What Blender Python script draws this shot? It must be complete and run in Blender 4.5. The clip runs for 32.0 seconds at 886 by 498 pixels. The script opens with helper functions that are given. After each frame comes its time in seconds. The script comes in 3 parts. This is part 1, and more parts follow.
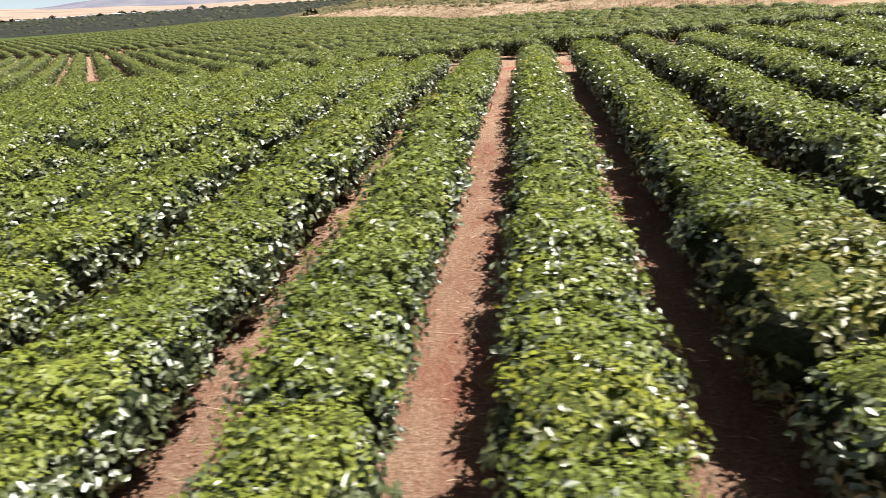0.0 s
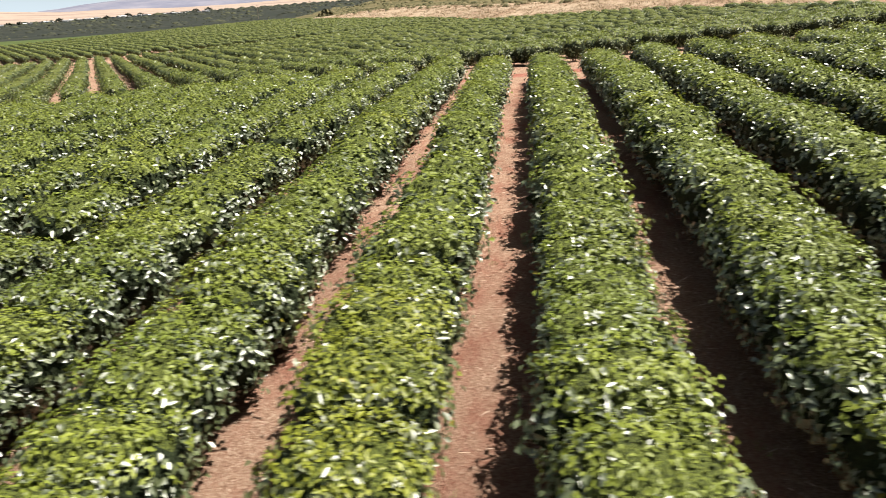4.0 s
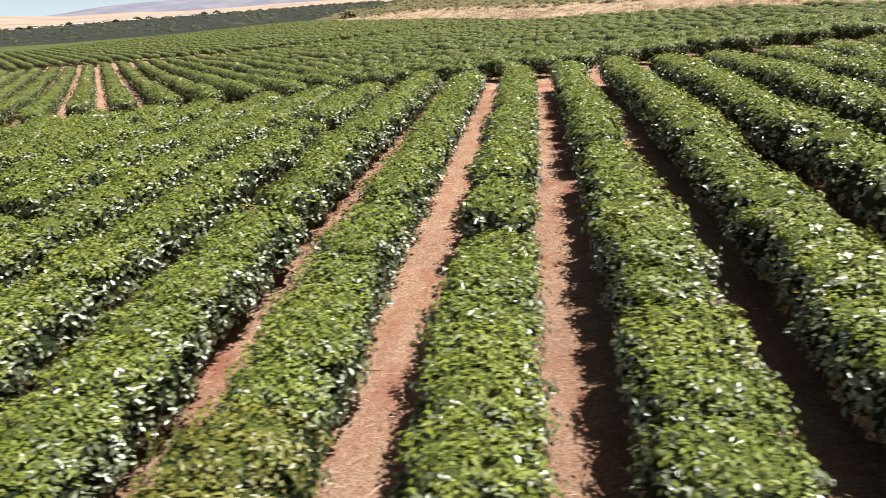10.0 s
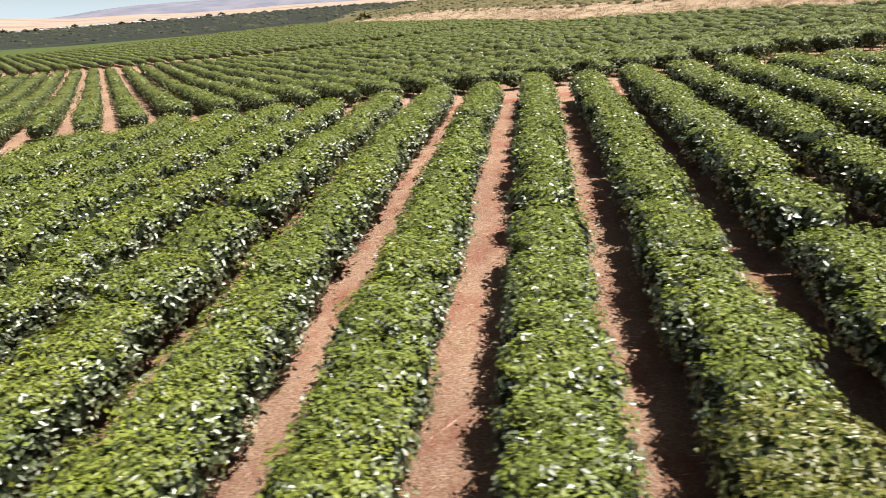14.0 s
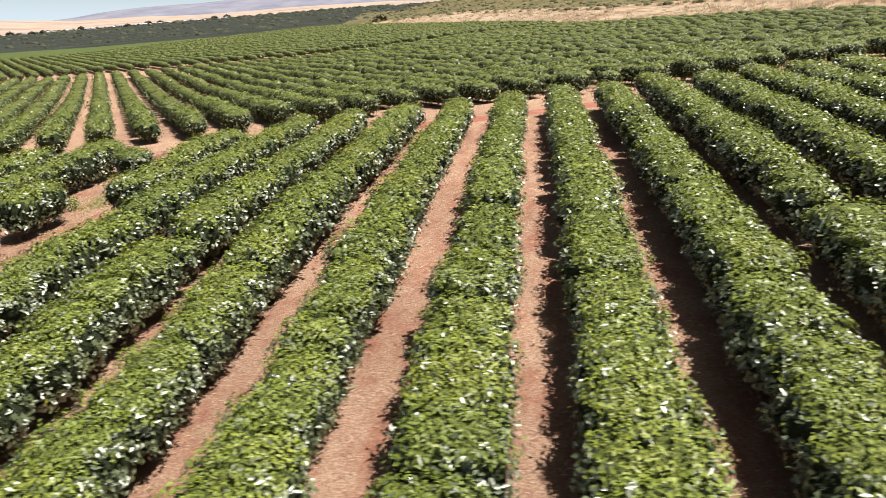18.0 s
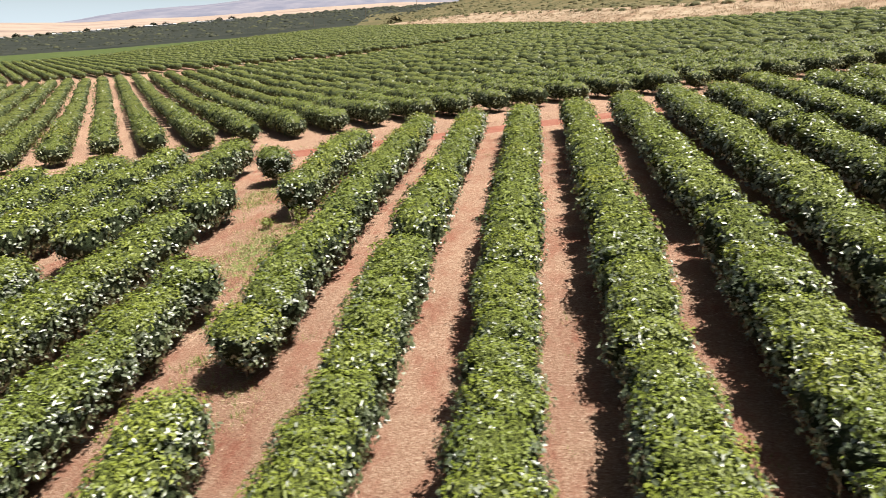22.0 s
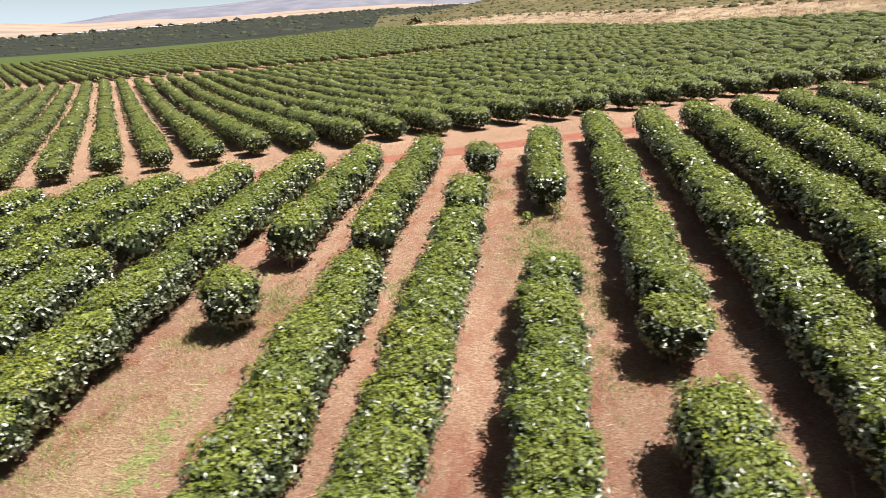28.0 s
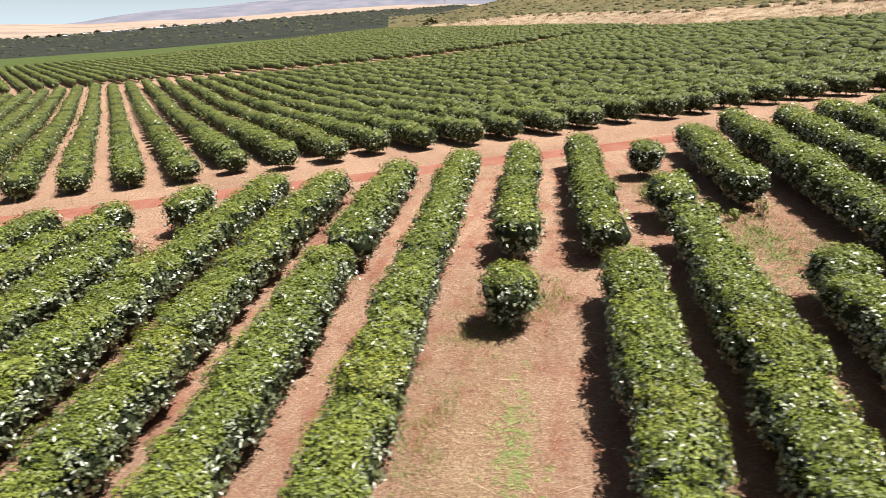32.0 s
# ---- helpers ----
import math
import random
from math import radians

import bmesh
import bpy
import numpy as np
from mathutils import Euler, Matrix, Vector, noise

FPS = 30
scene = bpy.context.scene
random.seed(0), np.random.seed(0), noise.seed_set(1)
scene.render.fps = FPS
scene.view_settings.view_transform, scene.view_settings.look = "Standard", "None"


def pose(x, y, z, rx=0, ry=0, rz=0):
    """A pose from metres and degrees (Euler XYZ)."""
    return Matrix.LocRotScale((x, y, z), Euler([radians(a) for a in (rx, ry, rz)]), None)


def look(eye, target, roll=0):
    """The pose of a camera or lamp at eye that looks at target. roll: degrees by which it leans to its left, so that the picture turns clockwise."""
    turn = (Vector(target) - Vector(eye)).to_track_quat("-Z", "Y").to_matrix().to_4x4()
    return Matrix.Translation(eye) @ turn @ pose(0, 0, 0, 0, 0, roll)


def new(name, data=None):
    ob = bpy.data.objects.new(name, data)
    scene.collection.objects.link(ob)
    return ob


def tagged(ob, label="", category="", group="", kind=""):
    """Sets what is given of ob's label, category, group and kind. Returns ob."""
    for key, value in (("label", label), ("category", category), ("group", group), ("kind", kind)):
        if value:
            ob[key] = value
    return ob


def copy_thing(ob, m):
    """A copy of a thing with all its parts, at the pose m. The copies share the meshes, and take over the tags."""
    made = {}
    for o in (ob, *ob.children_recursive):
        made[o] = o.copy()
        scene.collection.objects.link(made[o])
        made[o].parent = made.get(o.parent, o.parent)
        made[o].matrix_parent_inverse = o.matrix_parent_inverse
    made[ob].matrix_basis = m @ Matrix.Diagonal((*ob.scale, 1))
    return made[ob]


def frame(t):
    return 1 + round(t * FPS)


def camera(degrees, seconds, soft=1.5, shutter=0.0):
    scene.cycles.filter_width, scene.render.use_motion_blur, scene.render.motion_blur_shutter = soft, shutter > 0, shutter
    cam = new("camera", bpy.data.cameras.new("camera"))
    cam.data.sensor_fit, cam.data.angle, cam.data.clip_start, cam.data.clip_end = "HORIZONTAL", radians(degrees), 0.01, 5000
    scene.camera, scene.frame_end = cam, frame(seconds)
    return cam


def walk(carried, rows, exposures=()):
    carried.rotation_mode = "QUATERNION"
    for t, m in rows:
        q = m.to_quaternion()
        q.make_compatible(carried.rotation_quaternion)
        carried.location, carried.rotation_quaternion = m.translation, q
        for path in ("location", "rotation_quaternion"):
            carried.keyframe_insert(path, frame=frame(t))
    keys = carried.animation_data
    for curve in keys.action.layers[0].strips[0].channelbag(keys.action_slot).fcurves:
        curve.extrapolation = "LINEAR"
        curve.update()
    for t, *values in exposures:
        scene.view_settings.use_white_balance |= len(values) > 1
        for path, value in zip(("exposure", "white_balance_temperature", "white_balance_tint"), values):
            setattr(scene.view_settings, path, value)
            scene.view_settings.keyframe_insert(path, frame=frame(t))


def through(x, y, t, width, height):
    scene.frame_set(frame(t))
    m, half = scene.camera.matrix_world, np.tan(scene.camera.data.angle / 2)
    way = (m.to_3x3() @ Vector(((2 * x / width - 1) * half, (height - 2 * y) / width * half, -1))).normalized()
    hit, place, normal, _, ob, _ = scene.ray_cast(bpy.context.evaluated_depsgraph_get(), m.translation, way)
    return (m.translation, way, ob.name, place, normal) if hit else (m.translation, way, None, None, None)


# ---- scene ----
cam = camera(72.0, 32.0, soft=0.9, shutter=0.95)
METRES, EYE, TILT, LEAN, TURN = 68.35, 8.0, -20.9, 0.0, 6.94
ROWS = [
    (0.0, 0.0, 0.0, 0.0, 0.0, 0.0, -0.0),
    (0.5, -0.0138, 0.0001, -0.0001, 0.07, 0.01, 0.02),
    (1.0, -0.0277, 0.0003, -0.0002, 0.11, 0.01, 0.04),
    (1.5, -0.0419, 0.0004, -0.0002, 0.17, 0.02, 0.07),
    (2.0, -0.0562, 0.0005, -0.0003, 0.21, 0.01, 0.06),
    (2.5, -0.0706, 0.0008, -0.0005, 0.23, 0.02, 0.1),
    (3.0, -0.0841, 0.0009, -0.0007, 0.27, 0.03, 0.12),
    (3.5, -0.0986, 0.001, -0.0008, 0.29, 0.05, 0.15),
    (5.5, -0.1571, 0.0014, -0.0015, 0.44, 0.07, 0.23),
    (6.0, -0.172, 0.0014, -0.0016, 0.48, 0.07, 0.23),
    (6.5, -0.1869, 0.0013, -0.0017, 0.52, 0.08, 0.24),
    (7.0, -0.2019, 0.0013, -0.0019, 0.56, 0.1, 0.24),
    (7.5, -0.217, 0.0011, -0.002, 0.6, 0.1, 0.28),
    (8.0, -0.2322, 0.0011, -0.0022, 0.64, 0.12, 0.28),
    (8.5, -0.2474, 0.001, -0.0023, 0.66, 0.14, 0.3),
    (9.0, -0.2627, 0.001, -0.0024, 0.68, 0.13, 0.35),
    (9.5, -0.278, 0.001, -0.0026, 0.69, 0.17, 0.36),
    (10.0, -0.2931, 0.001, -0.0028, 0.73, 0.2, 0.37),
    (10.5, -0.3083, 0.0008, -0.0029, 0.77, 0.22, 0.39),
    (11.0, -0.3236, 0.0007, -0.0029, 0.81, 0.25, 0.37),
    (11.5, -0.3391, 0.0006, -0.0031, 0.82, 0.27, 0.33),
    (12.0, -0.3546, 0.0006, -0.0033, 0.85, 0.28, 0.36),
    (12.5, -0.3704, 0.0004, -0.0035, 0.88, 0.28, 0.37),
    (13.0, -0.386, 0.0003, -0.0037, 0.9, 0.3, 0.39),
    (13.5, -0.4019, 0.0001, -0.0039, 0.89, 0.3, 0.39),
    (14.0, -0.4177, -0.0001, -0.004, 0.92, 0.32, 0.43),
    (14.5, -0.4337, -0.0004, -0.0042, 0.92, 0.35, 0.4),
    (16.5, -0.5, -0.0007, -0.0052, 0.97, 0.49, 0.36),
    (17.0, -0.5168, -0.001, -0.0053, 1.0, 0.48, 0.35),
    (17.5, -0.5335, -0.0013, -0.0055, 1.06, 0.5, 0.37),
    (18.0, -0.5502, -0.0019, -0.0054, 1.1, 0.5, 0.36),
    (18.5, -0.5664, -0.002, -0.0056, 1.14, 0.53, 0.36),
    (19.0, -0.5825, -0.0022, -0.0056, 1.15, 0.54, 0.38),
    (19.5, -0.5982, -0.0022, -0.0057, 1.16, 0.53, 0.35),
    (20.0, -0.6135, -0.0025, -0.0058, 1.23, 0.54, 0.39),
    (20.5, -0.6286, -0.0029, -0.0059, 1.24, 0.56, 0.4),
    (21.0, -0.6433, -0.0033, -0.0062, 1.25, 0.6, 0.38),
    (21.5, -0.6576, -0.0037, -0.0063, 1.28, 0.63, 0.38),
    (22.0, -0.6719, -0.0041, -0.0064, 1.29, 0.62, 0.36),
    (22.5, -0.6861, -0.0043, -0.0068, 1.31, 0.66, 0.36),
    (23.0, -0.7002, -0.0046, -0.0071, 1.31, 0.69, 0.34),
    (23.5, -0.7141, -0.0049, -0.0074, 1.33, 0.7, 0.36),
    (24.0, -0.7285, -0.0053, -0.0078, 1.33, 0.71, 0.33),
    (24.5, -0.7431, -0.0055, -0.0081, 1.35, 0.72, 0.34),
    (25.0, -0.758, -0.0057, -0.0085, 1.35, 0.73, 0.31),
    (25.5, -0.7733, -0.0059, -0.0087, 1.34, 0.73, 0.28),
    (27.5, -0.8384, -0.0073, -0.0103, 1.31, 0.75, 0.23),
    (28.0, -0.8554, -0.0077, -0.0105, 1.33, 0.77, 0.22),
    (28.5, -0.8728, -0.008, -0.0109, 1.34, 0.78, 0.2),
    (29.0, -0.8904, -0.0082, -0.0112, 1.36, 0.8, 0.21),
    (29.5, -0.9082, -0.0085, -0.0114, 1.38, 0.78, 0.21),
    (30.0, -0.9265, -0.0087, -0.0115, 1.39, 0.78, 0.21),
    (30.5, -0.9449, -0.009, -0.0118, 1.38, 0.77, 0.2),
    (31.0, -0.9633, -0.0095, -0.012, 1.39, 0.79, 0.19),
    (31.5, -0.9816, -0.01, -0.0123, 1.41, 0.81, 0.19),
    (32.0, -0.9998, -0.0105, -0.0126, 1.43, 0.84, 0.18),
]


def drift(t):
    """A slow sideways mend of the path, in metres."""
    return float(np.interp(t, (0, 14, 22, 32), (0.42, -0.2, -0.1, 0.2)))


walk(cam, [(t, pose(0, 0, EYE, TILT, LEAN, TURN) @ pose(METRES * x + drift(t), METRES * y, METRES * z, 90 + pitch, roll, yaw)) for t, x, y, z, yaw, pitch, roll in ROWS])

# ---- light ----
SUN_TO = Vector((0.36, 0.02, 0.93)).normalized()
sun = new("sun", bpy.data.lights.new("sun", "SUN"))
sun.data.energy, sun.data.angle, sun.data.color = 4.8, radians(0.53), (1.0, 0.95, 0.86)
sun.matrix_world = look((0, 0, 60), Vector((0, 0, 60)) - SUN_TO)
world = bpy.data.worlds.new("sky")
scene.world = world
world.use_nodes = True
wn, wl = world.node_tree.nodes, world.node_tree.links
sky = wn.new("ShaderNodeTexSky")
sky.sky_type, sky.sun_disc = "NISHITA", False
sky.sun_elevation, sky.sun_rotation = math.asin(SUN_TO.z), math.atan2(SUN_TO.x, SUN_TO.y)
sky.dust_density, sky.air_density, sky.ozone_density, sky.altitude = 1.5, 1.0, 2.0, 100
tint = wn.new("ShaderNodeMix")
tint.data_type, tint.blend_type = "RGBA", "MULTIPLY"
tint.inputs[0].default_value, tint.inputs[7].default_value = 1.0, (1.18, 1.0, 0.76, 1)
wl.new(sky.outputs[0], tint.inputs[6])
# the land falls away, so the sky reaches below eye level
place, dip, unit = wn.new("ShaderNodeTexCoord"), wn.new("ShaderNodeVectorMath"), wn.new("ShaderNodeVectorMath")
dip.operation, unit.operation = "ADD", "NORMALIZE"
dip.inputs[1].default_value = (0, 0, 0.06)
wl.new(place.outputs["Generated"], dip.inputs[0])
wl.new(dip.outputs[0], unit.inputs[0])
wl.new(unit.outputs[0], sky.inputs[0])
# pale haze low over the horizon, all the way round
split, ramp, haze = wn.new("ShaderNodeSeparateXYZ"), wn.new("ShaderNodeMapRange"), wn.new("ShaderNodeMix")
haze.data_type = "RGBA"
ramp.interpolation_type = "SMOOTHSTEP"
for i, q in enumerate((0.05, 0.2, 1.0, 0.0)):
    ramp.inputs[i + 1].default_value = q
haze.inputs[7].default_value = (10.6, 12.4, 13.6, 1)
wl.new(unit.outputs[0], split.inputs[0])
wl.new(split.outputs[2], ramp.inputs[0])
wl.new(ramp.outputs[0], haze.inputs[0])
wl.new(tint.outputs[2], haze.inputs[6])
wl.new(haze.outputs[2], wn["Background"].inputs[0])
wn["Background"].inputs[1].default_value = 0.037
scene.view_settings.exposure = 0.91


# ---- materials ----
class Mat:
    """A small builder for node materials."""

    def __init__(self, name, rough=0.8, spec=0.5):
        self.m = bpy.data.materials.new(name)
        self.m.use_nodes = True
        self.n, self.l = self.m.node_tree.nodes, self.m.node_tree.links
        self.b = self.n["Principled BSDF"]
        self.b.inputs["Roughness"].default_value = rough
        self.b.inputs["Specular IOR Level"].default_value = spec
        self.pos = self.n.new("ShaderNodeNewGeometry").outputs["Position"]

    def noise(self, scale, detail=4, rough=0.6, stretch=None, seed=0):
        t = self.n.new("ShaderNodeTexNoise")
        t.inputs["Scale"].default_value, t.inputs["Detail"].default_value, t.inputs["Roughness"].default_value = scale, detail, rough
        mp = self.n.new("ShaderNodeMapping")
        mp.inputs["Location"].default_value = (seed * 13.7, seed * 7.1, 0)
        if stretch:
            mp.inputs["Scale"].default_value = stretch
        self.l.new(self.pos, mp.inputs[0])
        self.l.new(mp.outputs[0], t.inputs["Vector"])
        return t.outputs["Fac"]

    def ramp(self, fac, stops):
        r = self.n.new("ShaderNodeValToRGB")
        while len(r.color_ramp.elements) < len(stops):
            r.color_ramp.elements.new(0.5)
        for e, (p, c) in zip(r.color_ramp.elements, stops):
            e.position, e.color = p, (*c, 1) if len(c) == 3 else c
        self.l.new(fac, r.inputs[0])
        return r.outputs[0]

    def mix(self, fac, a, b, blend="MIX"):
        x = self.n.new("ShaderNodeMix")
        x.data_type, x.blend_type = "RGBA", blend
        for s, v in ((0, fac), (6, a), (7, b)):
            if isinstance(v, (int, float)):
                x.inputs[s].default_value = v
            elif isinstance(v, tuple):
                x.inputs[s].default_value = (*v, 1)
            else:
                self.l.new(v, x.inputs[s])
        return x.outputs[2]

    def bump(self, h, strength, dist):
        b = self.n.new("ShaderNodeBump")
        b.inputs["Strength"].default_value, b.inputs["Distance"].default_value = strength, dist
        self.l.new(h, b.inputs["Height"])
        self.l.new(b.outputs[0], self.b.inputs["Normal"])

    def color(self, c):
        if isinstance(c, tuple):
            self.b.inputs["Base Color"].default_value = (*c, 1)
        else:
            self.l.new(c, self.b.inputs["Base Color"])
        return self

    def island(self):
        return self.n.new("ShaderNodeNewGeometry").outputs["Random Per Island"]

    def objrandom(self):
        return self.n.new("ShaderNodeObjectInfo").outputs["Random"]


def leaf_material(name, dark, mid, light, rough, through=0.25, gloss=1.0, wax=0.0):
    k = Mat(name, rough, gloss)
    k.b.inputs["Coat Weight"].default_value = gloss * wax
    k.b.inputs["Coat Roughness"].default_value = 0.45
    k.b.inputs["Coat IOR"].default_value = 2.1
    c = k.ramp(k.island(), [(0.0, dark), (0.5, mid), (1.0, light)])
    tone = k.ramp(k.noise(0.35, 3, 0.6), [(0.3, (0.75, 0.78, 0.75)), (0.7, (1.15, 1.1, 1.0))])
    c = k.mix(1.0, c, tone, "MULTIPLY")
    each = k.ramp(k.objrandom(), [(0.0, (0.9, 0.94, 0.95)), (0.6, (1.05, 1.04, 1.0)), (0.94, (1.06, 1.05, 0.97)), (0.98, (1.2, 1.1, 0.82))])
    c = k.mix(1.0, c, each, "MULTIPLY")
    k.color(c)
    tr = k.n.new("ShaderNodeBsdfTranslucent")
    k.l.new(c, tr.inputs[0])
    ms = k.n.new("ShaderNodeMixShader")
    ms.inputs[0].default_value = through
    k.l.new(k.b.outputs[0], ms.inputs[1])
    k.l.new(tr.outputs[0], ms.inputs[2])
    k.l.new(ms.outputs[0], k.n["Material Output"].inputs[0])
    return k.m


LEAF = leaf_material("coffee_leaf", (0.077, 0.101, 0.042), (0.108, 0.138, 0.055), (0.14, 0.174, 0.07), 0.42, 0.11, 1.0, 0.9)
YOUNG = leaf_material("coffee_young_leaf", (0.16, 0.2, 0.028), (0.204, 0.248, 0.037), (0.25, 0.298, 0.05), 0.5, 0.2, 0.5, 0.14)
FAR_LEAF = leaf_material("far_coffee_leaf", (0.087, 0.109, 0.034), (0.118, 0.144, 0.041), (0.15, 0.18, 0.05), 0.5, 0.18, 0.8, 0.45)
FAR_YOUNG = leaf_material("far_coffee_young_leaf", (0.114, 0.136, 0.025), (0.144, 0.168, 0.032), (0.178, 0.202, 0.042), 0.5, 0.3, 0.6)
PALE = leaf_material("coffee_yellow_leaf", (0.2, 0.22, 0.02), (0.3, 0.28, 0.03), (0.4, 0.33, 0.05), 0.4, 0.3)
OLIVE_LEAF = leaf_material("coffee_olive_leaf", (0.09, 0.1, 0.026), (0.12, 0.128, 0.032), (0.16, 0.16, 0.046), 0.44, 0.12, 0.8, 0.4)
OLIVE_YOUNG = leaf_material("coffee_olive_young_leaf", (0.15, 0.155, 0.022), (0.19, 0.19, 0.028), (0.24, 0.228, 0.042), 0.46, 0.2, 0.7, 0.2)
# inner leaves, darkened: the shade of the gaps between sprays is in this colour
_k = Mat("shaded_inner_foliage", 0.8, 0.2)
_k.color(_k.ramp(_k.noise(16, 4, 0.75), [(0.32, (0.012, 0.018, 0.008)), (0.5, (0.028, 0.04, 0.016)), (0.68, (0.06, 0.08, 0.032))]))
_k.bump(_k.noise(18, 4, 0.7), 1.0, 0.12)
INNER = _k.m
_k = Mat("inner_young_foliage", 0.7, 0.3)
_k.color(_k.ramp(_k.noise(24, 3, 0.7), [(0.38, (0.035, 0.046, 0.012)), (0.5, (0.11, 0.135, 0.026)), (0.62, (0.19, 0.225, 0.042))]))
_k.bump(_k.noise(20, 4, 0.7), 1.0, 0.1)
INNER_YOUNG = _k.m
# far foliage in two tones: this lighter one covers the tops
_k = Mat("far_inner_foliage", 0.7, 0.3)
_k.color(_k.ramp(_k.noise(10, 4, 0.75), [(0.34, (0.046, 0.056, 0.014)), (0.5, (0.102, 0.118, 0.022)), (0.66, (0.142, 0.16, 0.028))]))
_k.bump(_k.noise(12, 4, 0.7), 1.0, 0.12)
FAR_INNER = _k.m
# darker copy for the flanks, with their shade put into the colour
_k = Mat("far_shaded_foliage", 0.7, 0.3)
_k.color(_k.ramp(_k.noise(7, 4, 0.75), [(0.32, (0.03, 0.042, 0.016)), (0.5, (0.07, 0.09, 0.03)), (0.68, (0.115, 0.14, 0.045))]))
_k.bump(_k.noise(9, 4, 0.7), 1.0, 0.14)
FAR_SHADED_FLANK = _k.m
_k = Mat("bark", 0.9, 0.2)
_k.color(_k.ramp(_k.noise(30, 4), [(0.3, (0.13, 0.09, 0.065)), (0.7, (0.34, 0.27, 0.21))]))
BARK = _k.m


def soil_material(name, bare, full, bleach=1.0):
    k = Mat(name, 0.95, 0.12)
    clods = k.noise(18, 7, 0.78)
    red = k.ramp(clods, [(0.3, (0.13, 0.05, 0.033)), (0.5, (0.265, 0.112, 0.078)), (0.7, (0.42, 0.215, 0.16))])
    fibre = k.noise(12, 9, 0.82, (1, 1.7, 1), 2)
    straw = k.ramp(fibre, [(0.36, (0.15, 0.072, 0.048)), (0.47, (0.27 * bleach, 0.17 * bleach, 0.12 * bleach)), (0.55, (0.37 * bleach, 0.26 * bleach, 0.19 * bleach)), (0.66, (0.64, 0.52, 0.41))])
    cover = k.ramp(k.noise(0.9, 7, 0.75, (1, 0.5, 1), 3), [(bare, (0.04, 0.04, 0.04)), (full, (0.92, 0.92, 0.92))])
    c = k.mix(cover, red, straw)
    big = k.ramp(k.noise(0.12, 3, 0.5, None, 5), [(0.35, (0.86, 0.82, 0.8)), (0.65, (1.1, 1.08, 1.05))])
    c = k.mix(1.0, c, big, "MULTIPLY")
    k.color(c)
    k.bump(k.mix(0.5, clods, fibre), 1.0, 0.09)
    return k.m


SOIL = soil_material("red_soil_with_straw", 0.34, 0.55, 1.12)
STRAWSOIL = soil_material("straw_covered_soil", 0.24, 0.42, 1.1)
_k = Mat("bare_red_road", 0.95, 0.15)
_c = _k.noise(20, 6, 0.7, (1, 1, 1), 8)
_k.color(_k.mix(_k.ramp(_k.noise(0.6, 5, 0.7, None, 4), [(0.4, (0, 0, 0)), (0.7, (0.8, 0.8, 0.8))]),
                _k.ramp(_c, [(0.3, (0.19, 0.062, 0.042)), (0.7, (0.34, 0.14, 0.1))]),
                _k.ramp(_c, [(0.3, (0.24, 0.1, 0.07)), (0.7, (0.42, 0.23, 0.17))])))
_k.bump(_c, 0.6, 0.04)
ROAD = _k.m
_k = Mat("scrub_ground", 0.95, 0.1)
_k.color(_k.ramp(_k.noise(0.014, 7, 0.75, (1, 2.5, 1)), [(0.35, (0.02, 0.024, 0.02)), (0.55, (0.036, 0.04, 0.033)), (0.7, (0.065, 0.062, 0.045))]))
SCRUB = _k.m
_k = Mat("dry_plain", 0.95, 0.1)
_k.color(_k.mix(_k.ramp(_k.noise(0.0035, 6, 0.65, (1, 2, 1), 3), [(0.48, (0, 0, 0)), (0.66, (1, 1, 1))]),
                _k.ramp(_k.noise(0.01, 6, 0.7, (1, 3, 1)), [(0.3, (0.33, 0.25, 0.2)), (0.7, (0.43, 0.34, 0.28))]), (0.25, 0.185, 0.16)))
PLAIN = _k.m
_k = Mat("dry_grass_ground", 0.95, 0.1)
_k.color(_k.ramp(_k.noise(0.15, 6, 0.7), [(0.35, (0.26, 0.165, 0.11)), (0.5, (0.36, 0.27, 0.19)), (0.7, (0.45, 0.355, 0.26))]))
DRYLAND = _k.m
_k = Mat("olive_scrub_ground", 0.95, 0.1)
_k.color(_k.ramp(_k.noise(0.06, 6, 0.7, (1, 2, 1)), [(0.35, (0.075, 0.072, 0.033)), (0.5, (0.12, 0.104, 0.052)), (0.68, (0.2, 0.16, 0.09))]))
OLIVELAND = _k.m
_k = Mat("green_crop", 0.9, 0.1)
_k.color(_k.ramp(_k.noise(0.2, 5, 0.7, (1, 1, 1), 6), [(0.35, (0.055, 0.078, 0.026)), (0.65, (0.095, 0.12, 0.038))]))
CROPLAND = _k.m
# the haze of distance is mixed into these base colours as pale blue
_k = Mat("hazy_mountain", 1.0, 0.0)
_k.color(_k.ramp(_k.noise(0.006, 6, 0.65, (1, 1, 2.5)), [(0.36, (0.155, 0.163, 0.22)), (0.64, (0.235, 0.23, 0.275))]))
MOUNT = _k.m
_k = Mat("dry_grass", 0.95, 0.1)
_k.color(_k.ramp(_k.island(), [(0.0, (0.32, 0.235, 0.15)), (0.5, (0.42, 0.33, 0.225)), (1.0, (0.54, 0.445, 0.325))]))
DRY = _k.m
_k = Mat("green_grass", 0.7, 0.3)
_k.color(_k.ramp(_k.island(), [(0.0, (0.1, 0.17, 0.03)), (0.6, (0.2, 0.3, 0.06)), (1.0, (0.42, 0.42, 0.16))]))
GRASS = _k.m
_k = Mat("straw_litter", 0.9, 0.2)
_k.color(_k.ramp(_k.island(), [(0.0, (0.18, 0.09, 0.06)), (0.5, (0.4, 0.24, 0.17)), (1.0, (0.7, 0.52, 0.4))]))
STRAW = _k.m
